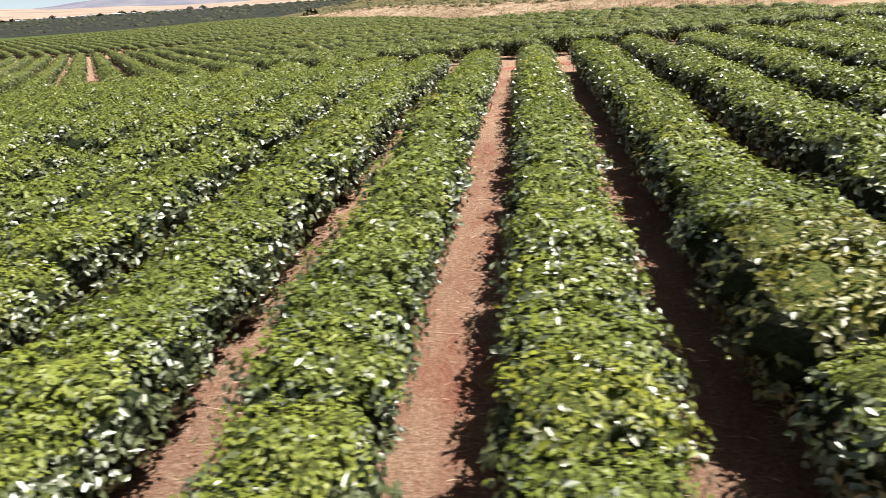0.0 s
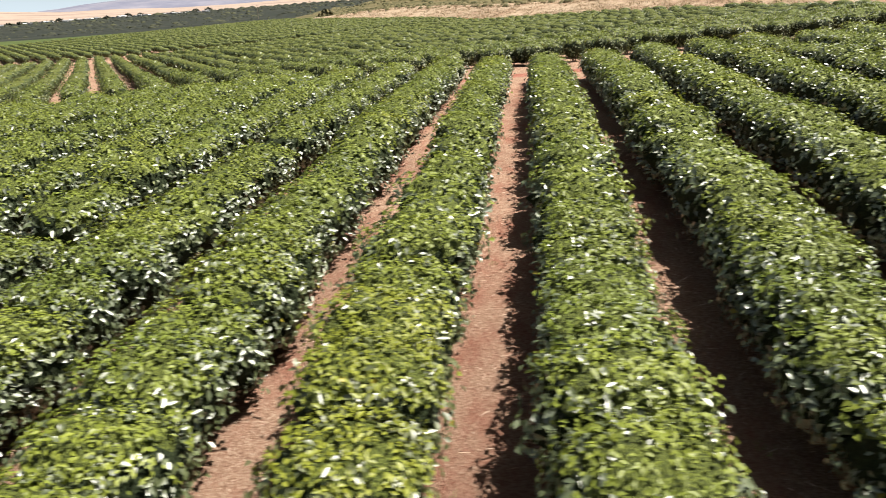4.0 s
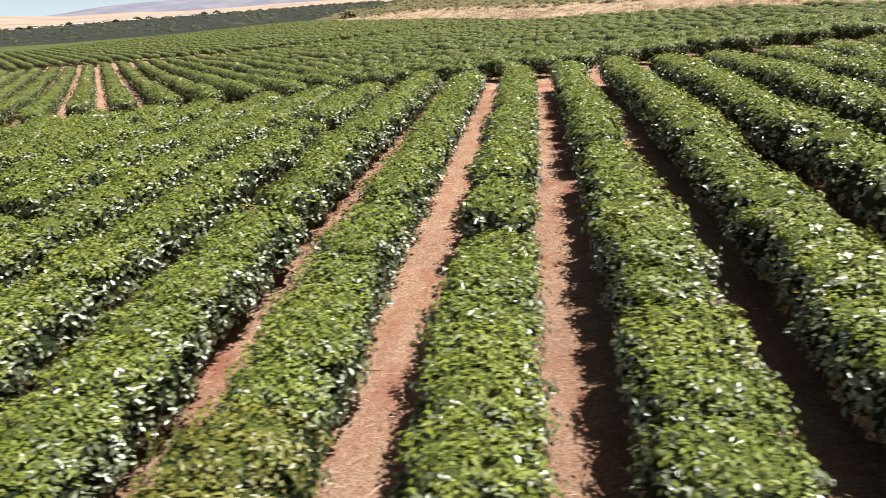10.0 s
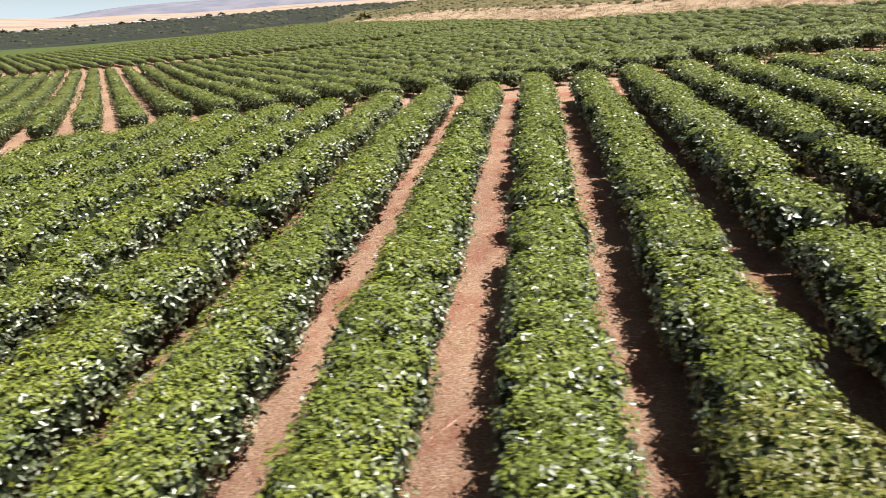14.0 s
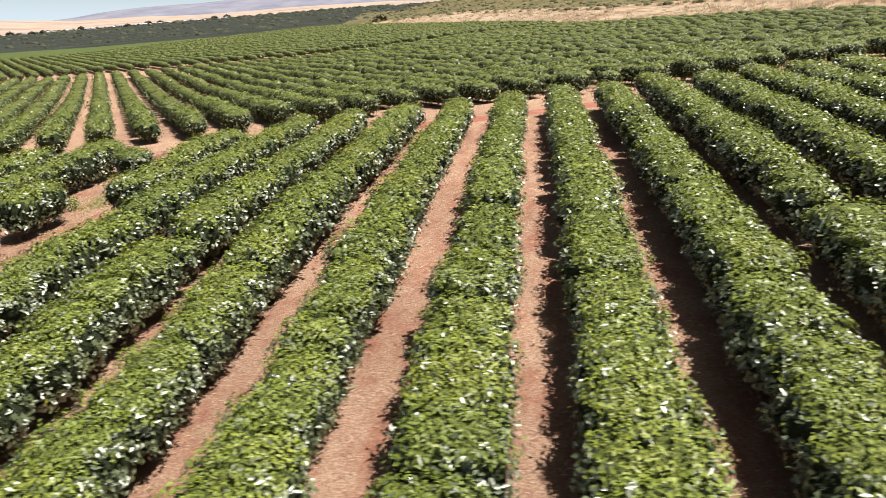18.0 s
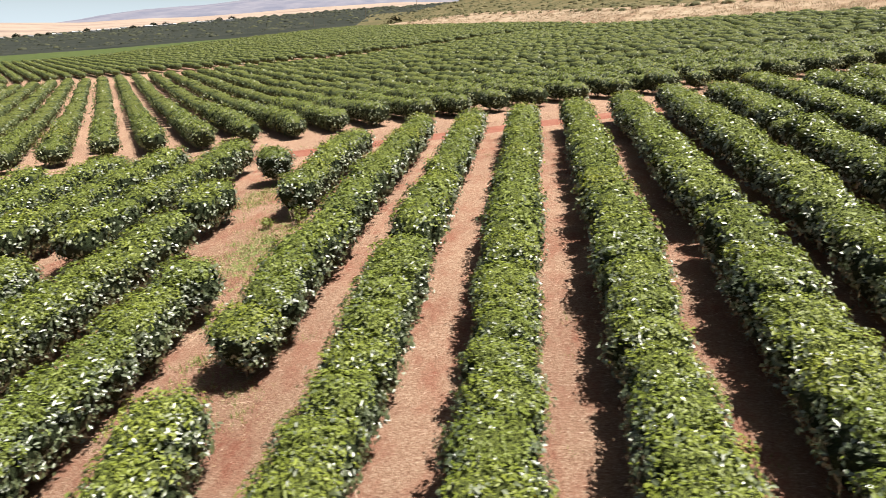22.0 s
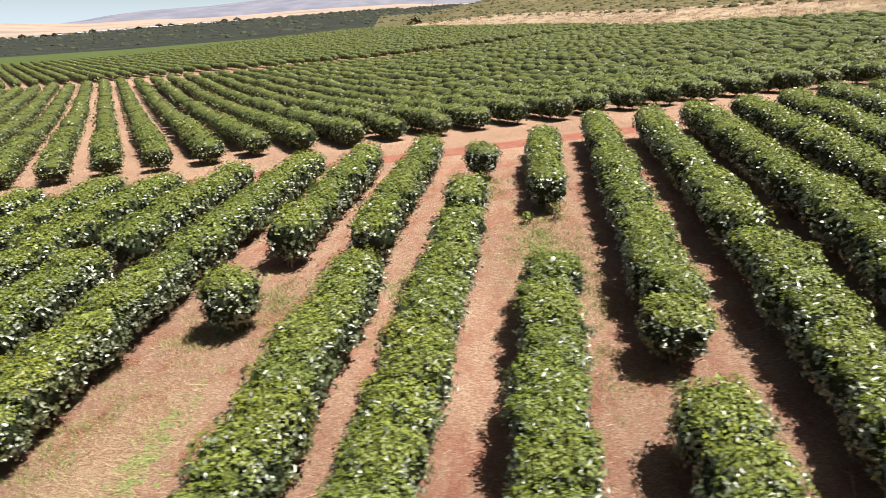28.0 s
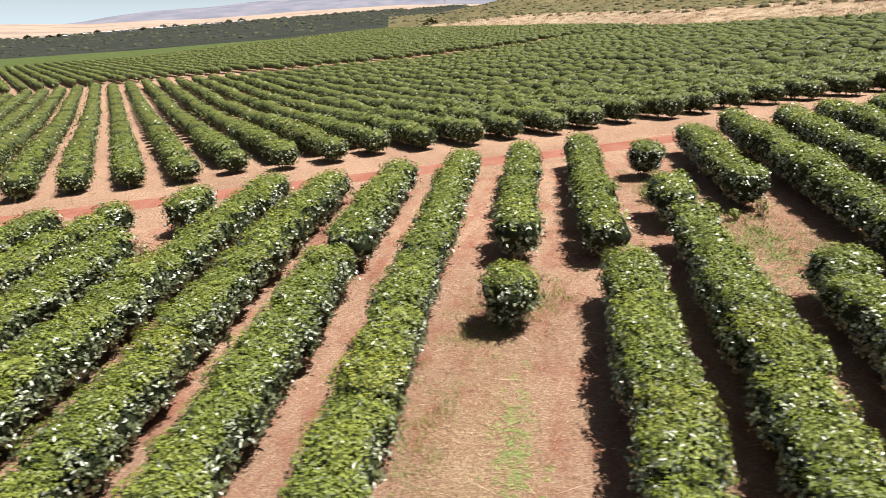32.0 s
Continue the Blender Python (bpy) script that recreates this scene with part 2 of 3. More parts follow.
_k = Mat("scrub_bush", 0.8, 0.2)
_k.color(_k.ramp(_k.island(), [(0.0, (0.07, 0.07, 0.032)), (0.5, (0.11, 0.1, 0.046)), (1.0, (0.18, 0.15, 0.08))]))
OLIVE = _k.m
_k = Mat("dark_tree_foliage", 0.8, 0.2)
_k.color(_k.ramp(_k.island(), [(0.0, (0.026, 0.03, 0.022)), (0.7, (0.042, 0.046, 0.032)), (1.0, (0.075, 0.078, 0.04))]))
DARKTREE = _k.m


# ---- mesh helpers ----
def mesh_of(name, verts, tris, mats, index=None, smooth=None):
    """A mesh from arrays of vertices and triangles."""
    verts, tris = np.asarray(verts, np.float32), np.asarray(tris, np.int32)
    me = bpy.data.meshes.new(name)
    me.vertices.add(len(verts))
    me.vertices.foreach_set("co", verts.ravel())
    me.loops.add(tris.size)
    me.loops.foreach_set("vertex_index", tris.ravel())
    me.polygons.add(len(tris))
    me.polygons.foreach_set("loop_start", np.arange(0, tris.size, 3, dtype=np.int32))
    if index is not None:
        me.polygons.foreach_set("material_index", np.asarray(index, np.int32))
    if smooth is not None:
        me.polygons.foreach_set("use_smooth", np.broadcast_to(np.asarray(smooth, bool), len(tris)).copy())
    for m in mats:
        me.materials.append(m)
    me.update(calc_edges=True)
    me.validate()
    return me


def hang(ob, parent):
    ob.parent = parent
    return ob


rng = np.random.default_rng(7)


# ---- the lie of the land ----
def smooth01(v):
    v = np.clip(v, 0, 1)
    return v * v * (3 - 2 * v)


def bearing(x, y):
    """Degrees to the left of +y, seen from the end of the way."""
    return np.degrees(np.arctan2(-(np.asarray(x, float) + 68), np.asarray(y, float) + 8))


# the field's far edge and the track across it, by bearing: how far off, and how high
EDGE_AZ = (-44, -34, -26, -20, -16, -12, -8, -2, 6, 12, 18, 26, 34, 42, 50)
EDGE_R = (150, 165, 185, 200, 208, 216, 250, 300, 350, 400, 430, 460, 490, 510, 520)
EDGE_Z = (7.9, 7.8, 7.4, 6.7, 5.9, 5.4, 5.8, 6.2, 5.8, 5.7, 3.2, -0.9, -5.6, -9.0, -12.4)
TRACK_AZ = (-44, -26, -12, -8, -2, 4, 10, 16, 22, 28, 34, 40, 46)
TRACK_R = (124, 150, 190, 235, 225, 212, 202, 196, 194, 196, 202, 210, 215)
TRACK_Z = (6.2, 5.0, 4.3, 4.8, 2.4, -0.2, -2.2, -3.3, -4.4, -5.6, -6.9, -8.2, -10.5)
# the edge of the wooded valley and the head of the dry plain
VALLEY, PLAIN_HEAD = 2300, 3700
VALLEY_AZ = (0, 8, 16, 24, 32, 40, 48)
VALLEY_Z = (83, 71, 56, 33, 12, -11, -25)
HEAD_AZ = (12, 20.6, 24, 28.4, 32.6, 36.7, 42)
HEAD_Z = (124, 96, 78, 60, 54, 38, 41)


def field_end(az):
    """How far the planted fields reach, by bearing."""
    return np.interp(az, EDGE_AZ, EDGE_R)


def track_at(az):
    return np.interp(az, TRACK_AZ, TRACK_R) * (1 - 0.08 * smooth01((np.asarray(az, float) + 10) / 14))


def home_slope(x, y):
    """The slope that the nearest block stands on."""
    xe = np.where(x < 0, x, 60 * np.tanh(x / 60))
    xe = np.maximum(xe, -420)
    X, Y = xe / 50, np.clip(y, -60, 60) / 50
    z = 0.888 + 3.608 * X + 6.495 * Y + 0.619 * X * Y - 5.133 * Y**2 + 0.223 * X**2 + 1.531 * Y**3
    return np.where(y < 0, 0.888 + 3.608 * X + 6.495 * Y + 0.619 * X * Y + 0.223 * X**2, z)


def ground_z(x, y):
    x, y = np.asarray(x, float), np.asarray(y, float)
    near = home_slope(x, y)
    r, az = np.hypot(x + 68, y + 8), np.clip(bearing(x, y), -62, 62)
    r0 = 70 / np.cos(np.radians(az))
    z0 = home_slope(-68 - np.sin(np.radians(az)) * r0, np.full_like(r0, 62.0))
    re = field_end(az)
    rt = np.clip(np.interp(az, TRACK_AZ, TRACK_R), r0 + 30, re - 20)
    # the near block ends in a dip, the track and the next block lie on the rise behind it
    dip = smooth01((az + 10) / 14)
    fall = (np.interp(az, TRACK_AZ, TRACK_Z) - 7.5) / rt
    rb, rc = rt * (1 - 0.17 * dip), rt * (1 - 0.08 * dip)
    knots = [(r0, z0), (rb - 0.5, 7.5 + fall * rb - 1.5 * dip), (rc, 7.5 + fall * rc), (re, np.interp(az, EDGE_AZ, EDGE_Z)),
             (np.full_like(re, VALLEY), np.interp(az, VALLEY_AZ, VALLEY_Z)), (np.full_like(re, PLAIN_HEAD), np.interp(az, HEAD_AZ, HEAD_Z)), (np.full_like(re, 5200), np.interp(az, HEAD_AZ, HEAD_Z))]
    far = z0
    for (ra, za), (rb, zb) in zip(knots, knots[1:]):
        far = np.where(r > ra, za + (zb - za) * np.clip((r - ra) / (rb - ra), 0, 1), far)
    past = r - re
    rise = 5.2 * smooth01(past / 45) + 9.5 * smooth01((past - 25) / 150)
    far = far + rise * smooth01((13.5 - az) / 13) * (1 - smooth01((past - 250) / 500))
    w = smooth01((y - 60) / 50)
    return near * (1 - w) + far * w


def edge_a(x):
    return np.minimum(59.3 + 0.425 * x, 48.2 + 0.03 * x)


def front_b(x):
    return np.minimum(71.4 + 0.42 * x, 62.6 + 0.22 * x)


def in_view(x, y):
    """The wedge of the plan that is seen from somewhere on the way."""
    return (x < 0.62 * y + 8) & (x > -72 - 1.0 * (y + 8) - 6)


# ground sheet: rings round the end of the way, so that the zones follow its lines
ga = np.concatenate([np.linspace(-180, -78, 18)[:-1], np.linspace(-78, 78, 157), np.linspace(78, 180, 18)[1:]])
s_in = np.concatenate([np.linspace(0, 110, 56), np.array([116, 123, 131])])
cols = []
for a in ga:
    e, lim = float(field_end(a)), float(field_end(a)) - float(np.clip((a - 15) * 9, 0, 165))
    ring = np.concatenate([s_in, np.linspace(136, lim, 24), np.linspace(lim, e, 10)[1:], e + np.array([2, 6, 12, 20, 30, 42, 56, 72, 95, 130, 175, 230, 300, 400, 560]),
                           np.array([1200, 1500, 1750, 2000, 2150, 2230, VALLEY, 2400, 2700, 3200, PLAIN_HEAD, 4400, 5200])])
    cols.append(ring)
GR = np.array(cols)
GA = np.radians(np.broadcast_to(ga[:, None], GR.shape))
GX, GY = -68 - np.sin(GA) * GR, -8 + np.cos(GA) * GR
GZ = ground_z(GX, GY)
ny, nx = GR.shape
ii = (np.arange(ny - 1)[:, None] * nx + np.arange(nx - 1)[None]).ravel()
tris = np.concatenate([np.stack([ii, ii + 1, ii + nx + 1], 1), np.stack([ii, ii + nx + 1, ii + nx], 1)])
ring_of = np.tile(np.arange(nx - 1), ny - 1)
az_of = np.repeat((ga[:-1] + ga[1:]) / 2, nx - 1)
k0 = len(s_in) + 24
zone = np.where(ring_of < k0 - 1, 0, np.where(ring_of < k0 + 8, np.where(az_of > 14, 5, 0), np.where(ring_of < k0 + 30, 1, 2)))
zone = np.where((az_of < 13) & (ring_of >= k0 + 8) & (ring_of < k0 + 14), 3, np.where((az_of < 13) & (ring_of >= k0 + 14) & (ring_of < k0 + 23), 4, zone))
zone = np.tile(zone, 2)
cen = np.stack([GX.ravel(), GY.ravel()], 1)[tris].mean(1)
zone = np.where((zone == 0) & (cen[:, 1] > edge_a(cen[:, 0]) + 1), 6, zone)
ground = new("ground", mesh_of("ground", np.stack([GX.ravel(), GY.ravel(), GZ.ravel()], 1), tris, [SOIL, SCRUB, PLAIN, DRYLAND, OLIVELAND, CROPLAND, STRAWSOIL], zone, True))
tagged(ground, "red plantation soil with straw litter, dry plain beyond", "ground", kind="structure")


def ribbon(name, xs, ys, half, mat, lift, label, category):
    """A strip of ground along a line, laid over the ground sheet."""
    v, t = [], []
    cols = 7
    for i, (x, y) in enumerate(zip(xs, ys)):
        j0, j1 = max(i - 1, 0), min(i + 1, len(xs) - 1)
        d = Vector((xs[j1] - xs[j0], ys[j1] - ys[j0], 0)).normalized()
        for c in range(cols):
            u = (c / (cols - 1) * 2 - 1) * half * (1 + 0.25 * noise.noise((x * 0.15, y * 0.15, c // 4 * 5.0)))
            px, py = x - d.y * u, y + d.x * u
            v.append((px, py, float(ground_z(px, py)) + lift * (1 - abs(c / (cols - 1) * 2 - 1) ** 3) - (0.02 if c in (0, cols - 1) else 0)))
        if i:
            for c in range(cols - 1):
                a = (i - 1) * cols + c
                t += [(a, a + cols, a + 1), (a + 1, a + cols, a + cols + 1)]
    return tagged(new(name, mesh_of(name, v, t, [mat], smooth=True)), label, category, kind="structure")


rx = np.arange(-190, 70, 1.2)
ribbon("road", rx, np.minimum(59.3 + 0.35 * rx, 54.5 + 0.1 * rx), 1.5, ROAD, 0.05, "bare red dirt farm road between the coffee blocks", "road")

ta = np.arange(50, -9, -1.0)
ribbon("track", -68 - np.sin(np.radians(ta)) * (track_at(ta) - 4.5), -8 + np.cos(np.radians(ta)) * (track_at(ta) - 4.5), 2.6, STRAWSOIL, 0.06, "dry grassy track between two coffee blocks", "track")

# ---- coffee bushes ----
def leaves(p, nrm, length, width, r, lift=0.62, toss=0.36):
    """Leaf blades at points p with surface normals nrm: 4 triangles each if fine, else 2."""
    n = len(p)
    j = r.normal(0, 1, (n, 3))
    up = nrm + toss * j + np.array([0, 0, lift])
    up /= np.linalg.norm(up, axis=1, keepdims=True)
    d = r.normal(0, 1, (n, 3)) + nrm * 0.5 + np.array([0, 0, -0.25])
    d -= up * (d * up).sum(1, keepdims=True)
    d /= np.linalg.norm(d, axis=1, keepdims=True)
    s = np.cross(d, up)
    ln = length * r.uniform(0.7, 1.25, (n, 1))
    wd = width * r.uniform(0.8, 1.2, (n, 1))
    b = p - d * ln * 0.45
    tip = p + d * ln * 0.5 - up * ln * 0.14
    le, ri = p + s * wd * 0.5, p - s * wd * 0.5
    le, ri = le + up * wd * 0.17, ri + up * wd * 0.17
    v = np.stack([b, tip, le, ri], 1).reshape(-1, 3)
    q = np.array([(0, 1, 2), (0, 3, 1)])
    k = 4
    t = (np.arange(n)[:, None, None] * k + q[None]).reshape(-1, 3)
    return v, t, len(q)


def crown_arrays(seed, tips, each, length, width, half=(1.16, 1.02, 0.98), centre=1.22, caps=True, power=2.7, cut=(10, 7), lift=0.58, fine=(0, 0, 0), hull=0.86):
    """Foliage of one bush: sprays of large leaves at branch tips over a lumpy rounded block, small young leaves on top, and the dense mass within."""
    r = np.random.default_rng(seed)

    def lumps(q):
        q = Vector(q) + Vector((seed * 3.1, 0, 0))
        return noise.noise(q * 1.6) + 0.75 * noise.noise(q * 3.6)

    def shape(q):
        q = q * np.array(half)
        q[:, :2] *= (1 - 0.22 * np.clip(-q[:, 2:] / half[2], 0, 1))
        q[:, 2] += centre
        return q

    def surface(count, low):
        u = r.normal(0, 1, (count * 7, 3))
        u /= np.linalg.norm(u, axis=1, keepdims=True)
        rad = (np.abs(u) ** power).sum(1) ** (-1 / power)
        p = u * rad[:, None]
        # even spread over the surface, thin on the underside and on joined ends
        keep = r.random(len(p)) < (0.35 + 0.65 * (rad - 1) / 0.45)
        keep &= (p[:, 2] > -0.75) | (r.random(len(p)) < 0.42)
        keep &= p[:, 2] > low
        if not caps:
            keep &= np.abs(p[:, 1]) < 0.97
        p = p[keep][:count]
        nrm = np.sign(p) * np.abs(p) ** (power - 1)
        nrm /= np.linalg.norm(nrm, axis=1, keepdims=True)
        lump = np.array([lumps(q) for q in p])
        return p, nrm, lump

    p, nrm, lump = surface(tips, -1.1)
    top = p[:, 2] + 0.12 * r.normal(0, 1, len(p)) + 0.2 * lump
    if fine[0]:
        ok = (top < 0.75) | (r.random(len(p)) < 0.42)
        p, nrm, lump, top = p[ok], nrm[ok], lump[ok], top[ok]
    pos = shape(p * (1 + 0.18 * lump[:, None] + r.normal(0, 0.03, (len(p), 1))))
    n = len(p)
    # the leaves of one spray hang much alike
    spray = nrm + r.normal(0, 0.32, (n, 3))
    pos = np.repeat(pos, each, 0) + r.normal(0, length * 0.42, (n * each, 3))
    pos -= np.repeat(nrm, each, 0) * np.abs(r.normal(0, length * 0.5, (n * each, 1)))
    v, t, per = leaves(pos, np.repeat(spray, each, 0), length, width, r, lift, 0.28)
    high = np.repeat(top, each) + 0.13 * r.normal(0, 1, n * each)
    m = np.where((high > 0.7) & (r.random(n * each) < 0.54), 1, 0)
    m = np.where(r.random(n * each) < 0.004, 2, m)
    m = np.repeat(m, per)
    if fine[0]:
        q, qn, ql = surface(fine[0], 0.2)
        ok = q[:, 2] + 0.12 * r.normal(0, 1, len(q)) + 0.3 * ql > 0.62
        q, qn, ql = q[ok], qn[ok], ql[ok]
        qp = shape(q * (1 + 0.18 * ql[:, None] + r.normal(0.005, 0.025, (len(q), 1)))) + r.normal(0, 0.02, (len(q), 3))
        fv, ft, per = leaves(qp, qn, fine[1], fine[2], r, lift, 0.34)
        t = np.concatenate([t, ft + len(v)])
        v = np.concatenate([v, fv])
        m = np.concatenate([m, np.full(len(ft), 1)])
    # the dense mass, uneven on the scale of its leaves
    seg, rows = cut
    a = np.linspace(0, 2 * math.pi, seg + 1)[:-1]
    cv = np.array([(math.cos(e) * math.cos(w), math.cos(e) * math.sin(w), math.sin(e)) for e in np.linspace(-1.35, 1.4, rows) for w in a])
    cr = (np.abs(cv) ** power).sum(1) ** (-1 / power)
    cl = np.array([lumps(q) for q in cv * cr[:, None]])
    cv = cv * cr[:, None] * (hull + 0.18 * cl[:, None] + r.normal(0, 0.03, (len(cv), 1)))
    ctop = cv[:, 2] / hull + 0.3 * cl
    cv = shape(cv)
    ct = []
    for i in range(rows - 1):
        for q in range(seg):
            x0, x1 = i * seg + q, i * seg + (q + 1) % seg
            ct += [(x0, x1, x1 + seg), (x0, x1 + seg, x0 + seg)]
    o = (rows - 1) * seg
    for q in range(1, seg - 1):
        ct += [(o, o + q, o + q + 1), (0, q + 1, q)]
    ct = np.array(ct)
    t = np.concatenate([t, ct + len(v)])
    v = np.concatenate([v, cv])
    # sides take the slot with shade in its colour, the top a lighter one
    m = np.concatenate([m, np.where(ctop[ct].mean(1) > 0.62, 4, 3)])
    return v, t, m


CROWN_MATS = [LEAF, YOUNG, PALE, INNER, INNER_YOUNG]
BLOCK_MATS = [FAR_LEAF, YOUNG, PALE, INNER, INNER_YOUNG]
FIELD_MATS = [FAR_LEAF, FAR_YOUNG, FAR_YOUNG, FAR_SHADED_FLANK, FAR_INNER]


def crown_mesh(arr, mats=CROWN_MATS):
    return mesh_of("crown", *arr[:2], mats, arr[2], True)


def stem_arrays(seed, count=6):
    """A bundle of thin upright stems from the ground into the crown."""
    r = np.random.default_rng(seed)
    v, t = [], []
    for i in range(count):
        x0, y0 = r.uniform(-0.16, 0.16), r.uniform(-0.55, 0.55)
        x1, y1 = x0 + r.uniform(-0.35, 0.35), y0 + r.uniform(-0.25, 0.25)
        rad = r.uniform(0.018, 0.042)
        o = len(v)
        for h, (cx, cy), q in ((-0.08, (x0, y0), rad * 1.25), (0.35, (x0 + (x1 - x0) * 0.3, y0 + (y1 - y0) * 0.3), rad), (0.95, (x1, y1), rad * 0.7)):
            v += [(cx + q * math.cos(a), cy + q * math.sin(a), h) for a in (0, 2.094, 4.189)]
        for k in (0, 3):
            for a in range(3):
                b = (a + 1) % 3
                t += [(o + k + a, o + k + b, o + k + b + 3), (o + k + a, o + k + b + 3, o + k + a + 3)]
    return np.array(v), np.array(t)


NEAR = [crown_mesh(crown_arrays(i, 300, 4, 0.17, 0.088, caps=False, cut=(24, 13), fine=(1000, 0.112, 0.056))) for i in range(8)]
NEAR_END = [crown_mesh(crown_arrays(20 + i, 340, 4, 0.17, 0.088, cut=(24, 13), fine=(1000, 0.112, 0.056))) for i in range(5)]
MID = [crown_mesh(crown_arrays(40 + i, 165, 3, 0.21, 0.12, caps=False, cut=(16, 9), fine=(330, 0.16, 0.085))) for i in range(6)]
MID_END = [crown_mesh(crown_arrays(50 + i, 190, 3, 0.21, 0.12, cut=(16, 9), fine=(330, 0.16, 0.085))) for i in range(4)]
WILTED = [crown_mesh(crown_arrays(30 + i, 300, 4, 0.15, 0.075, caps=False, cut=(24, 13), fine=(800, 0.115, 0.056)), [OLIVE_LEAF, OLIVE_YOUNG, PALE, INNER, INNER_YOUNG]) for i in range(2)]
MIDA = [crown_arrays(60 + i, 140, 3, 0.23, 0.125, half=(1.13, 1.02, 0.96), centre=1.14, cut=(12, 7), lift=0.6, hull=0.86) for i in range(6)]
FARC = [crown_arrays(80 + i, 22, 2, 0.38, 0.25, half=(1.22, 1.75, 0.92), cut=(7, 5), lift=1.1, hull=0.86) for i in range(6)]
STEMS = [mesh_of("trunk", *stem_arrays(i), [BARK], smooth=True) for i in range(6)]


def place_bush(parent, name, x, y, near, end, size=1.0, wilted=False):
    crown = new(name, random.choice(WILTED if wilted else (NEAR_END if end else NEAR) if near else (MID_END if end else MID)))
    crown.parent = parent
    flip = math.pi if random.random() < 0.5 else 0
    raised = 0.05 if end else 0.0
    wide = float(np.interp(x, (-66, -50, -40, -15, 5), (0.88, 0.88, 0.97, 1.03, 1.06)))
    m = Matrix.Translation((x, y, float(ground_z(x, y)) + raised))
    m = m @ Matrix.Rotation(flip + random.uniform(-0.12, 0.12), 4, "Z")
    m = m @ Matrix.Diagonal((size * wide * random.uniform(0.93, 1.07), size * random.uniform(0.95, 1.08), size * random.uniform(0.94, 1.06), 1))
    crown.matrix_world = m
    trunk = new("trunk", random.choice(STEMS))
    trunk.parent = crown
    trunk.location.z = -raised
    return crown


ROW, FIRST = 3.66, 1.47
# stretches of a row that stand bare, by row number
GAPS = {1: [(-9, 5.4)], -19: [(-9, 14.6)], -17: [(17.2, 18.3), (21.6, 60)], -16: [(12.9, 20.9)], -15: [(5.9, 8.0)], -18: [(13.0, 14.8)], -24: [(15.5, 18.6)], -21: [(12.9, 13.5)]}
# weak bushes that leave a notch in their row
NOTCH = {-3: 21.0, -5: 21.5, -6: 13.0, -11: 16.5, -14: 14.1, 2: 36.3, -8: 15.6, -1: 27.0, -9: 30.0}
SHIFT = {-18: (13.6, 0.45)}
LONE = ((-19, 10.4, 0.92), (-17, 28.3, 0.95))
STEP = 1.5
# bushes with yellowed, olive leaves
YELLOWED = ((-7, 4.6), (1, 9.6))


def coffee_row(g):
    x0 = FIRST + ROW * g
    ys = []
    y = -4 + random.uniform(0, 1)
    stop = float(edge_a(x0)) + random.uniform(-0.8, 0.8)
    while y < stop:
        if in_view(x0, y) and not any(a < y + 0.5 and y - 0.5 < b for a, b in GAPS.get(g, ())):
            ys.append(y)
        y += STEP * random.uniform(0.9, 1.1)
    if not ys:
        return
    row = tagged(new("coffee_row"), "clipped row of glossy green coffee bushes on red soil", "coffee hedge", "coffee rows")
    row.location = (x0, ys[0], float(ground_z(x0, ys[0])))
    bpy.context.view_layer.update()
    for i, y in enumerate(ys):
        end = i == 0 or i == len(ys) - 1 or ys[i + 1] - y > 2 or y - ys[i - 1] > 2
        x = x0 + random.uniform(-0.12, 0.12)
        if g in SHIFT and y < SHIFT[g][0]:
            x += SHIFT[g][1]
        size = 1.0 + 0.09 * noise.noise((x0 * 0.7, y * 0.22, 3.3)) + random.uniform(-0.03, 0.03)
        if g in NOTCH and abs(y - NOTCH[g]) < 0.8:
            size *= 0.72
        if g == 1 and 8 < y < 12:
            size *= 1.16
        bush = place_bush(None, "bush", x, y, y < 13, end, size, any(g == a and abs(y - b) < 1.3 for a, b in YELLOWED))
        bush.matrix_world = Matrix.Translation(-row.location) @ bush.matrix_world
        bush.parent = row


for g in range(-44, 15):
    coffee_row(g)
for g, y, size in LONE:
    x = FIRST + ROW * g
    lone = tagged(new("coffee_bush"), "lone coffee bush standing in a gap of its row", "coffee bush")
    lone.location = (x, y, float(ground_z(x, y)))
    bush = place_bush(None, "crown", x, y, True, True, size)
    bush.matrix_world = Matrix.Translation(-lone.location) @ bush.matrix_world @ Matrix.Diagonal((1.08, 1.02, 1.12, 1))
    bush.parent = lone


# ---- the blocks behind the road ----
def merged(spots, pool, name, mats):
    """One mesh of many bushes: spots are x, y, size, turn."""
    vs, ts, ms, o = [], [], [], 0
    for x, y, size, turn in spots:
        v, t, m = pool[rng.integers(len(pool))]
        c, s = math.cos(turn), math.sin(turn)
        w = v * np.array([size * rng.uniform(0.92, 1.1), size * rng.uniform(0.95, 1.12), size * rng.uniform(0.88, 1.1)])
        w = np.stack([w[:, 0] * c - w[:, 1] * s + x, w[:, 0] * s + w[:, 1] * c + y, w[:, 2] + float(ground_z(x, y))], 1)
        vs.append(w), ts.append(t + o), ms.append(m)
        o += len(v)
    return mesh_of(name, np.concatenate(vs), np.concatenate(ts), mats, np.concatenate(ms))


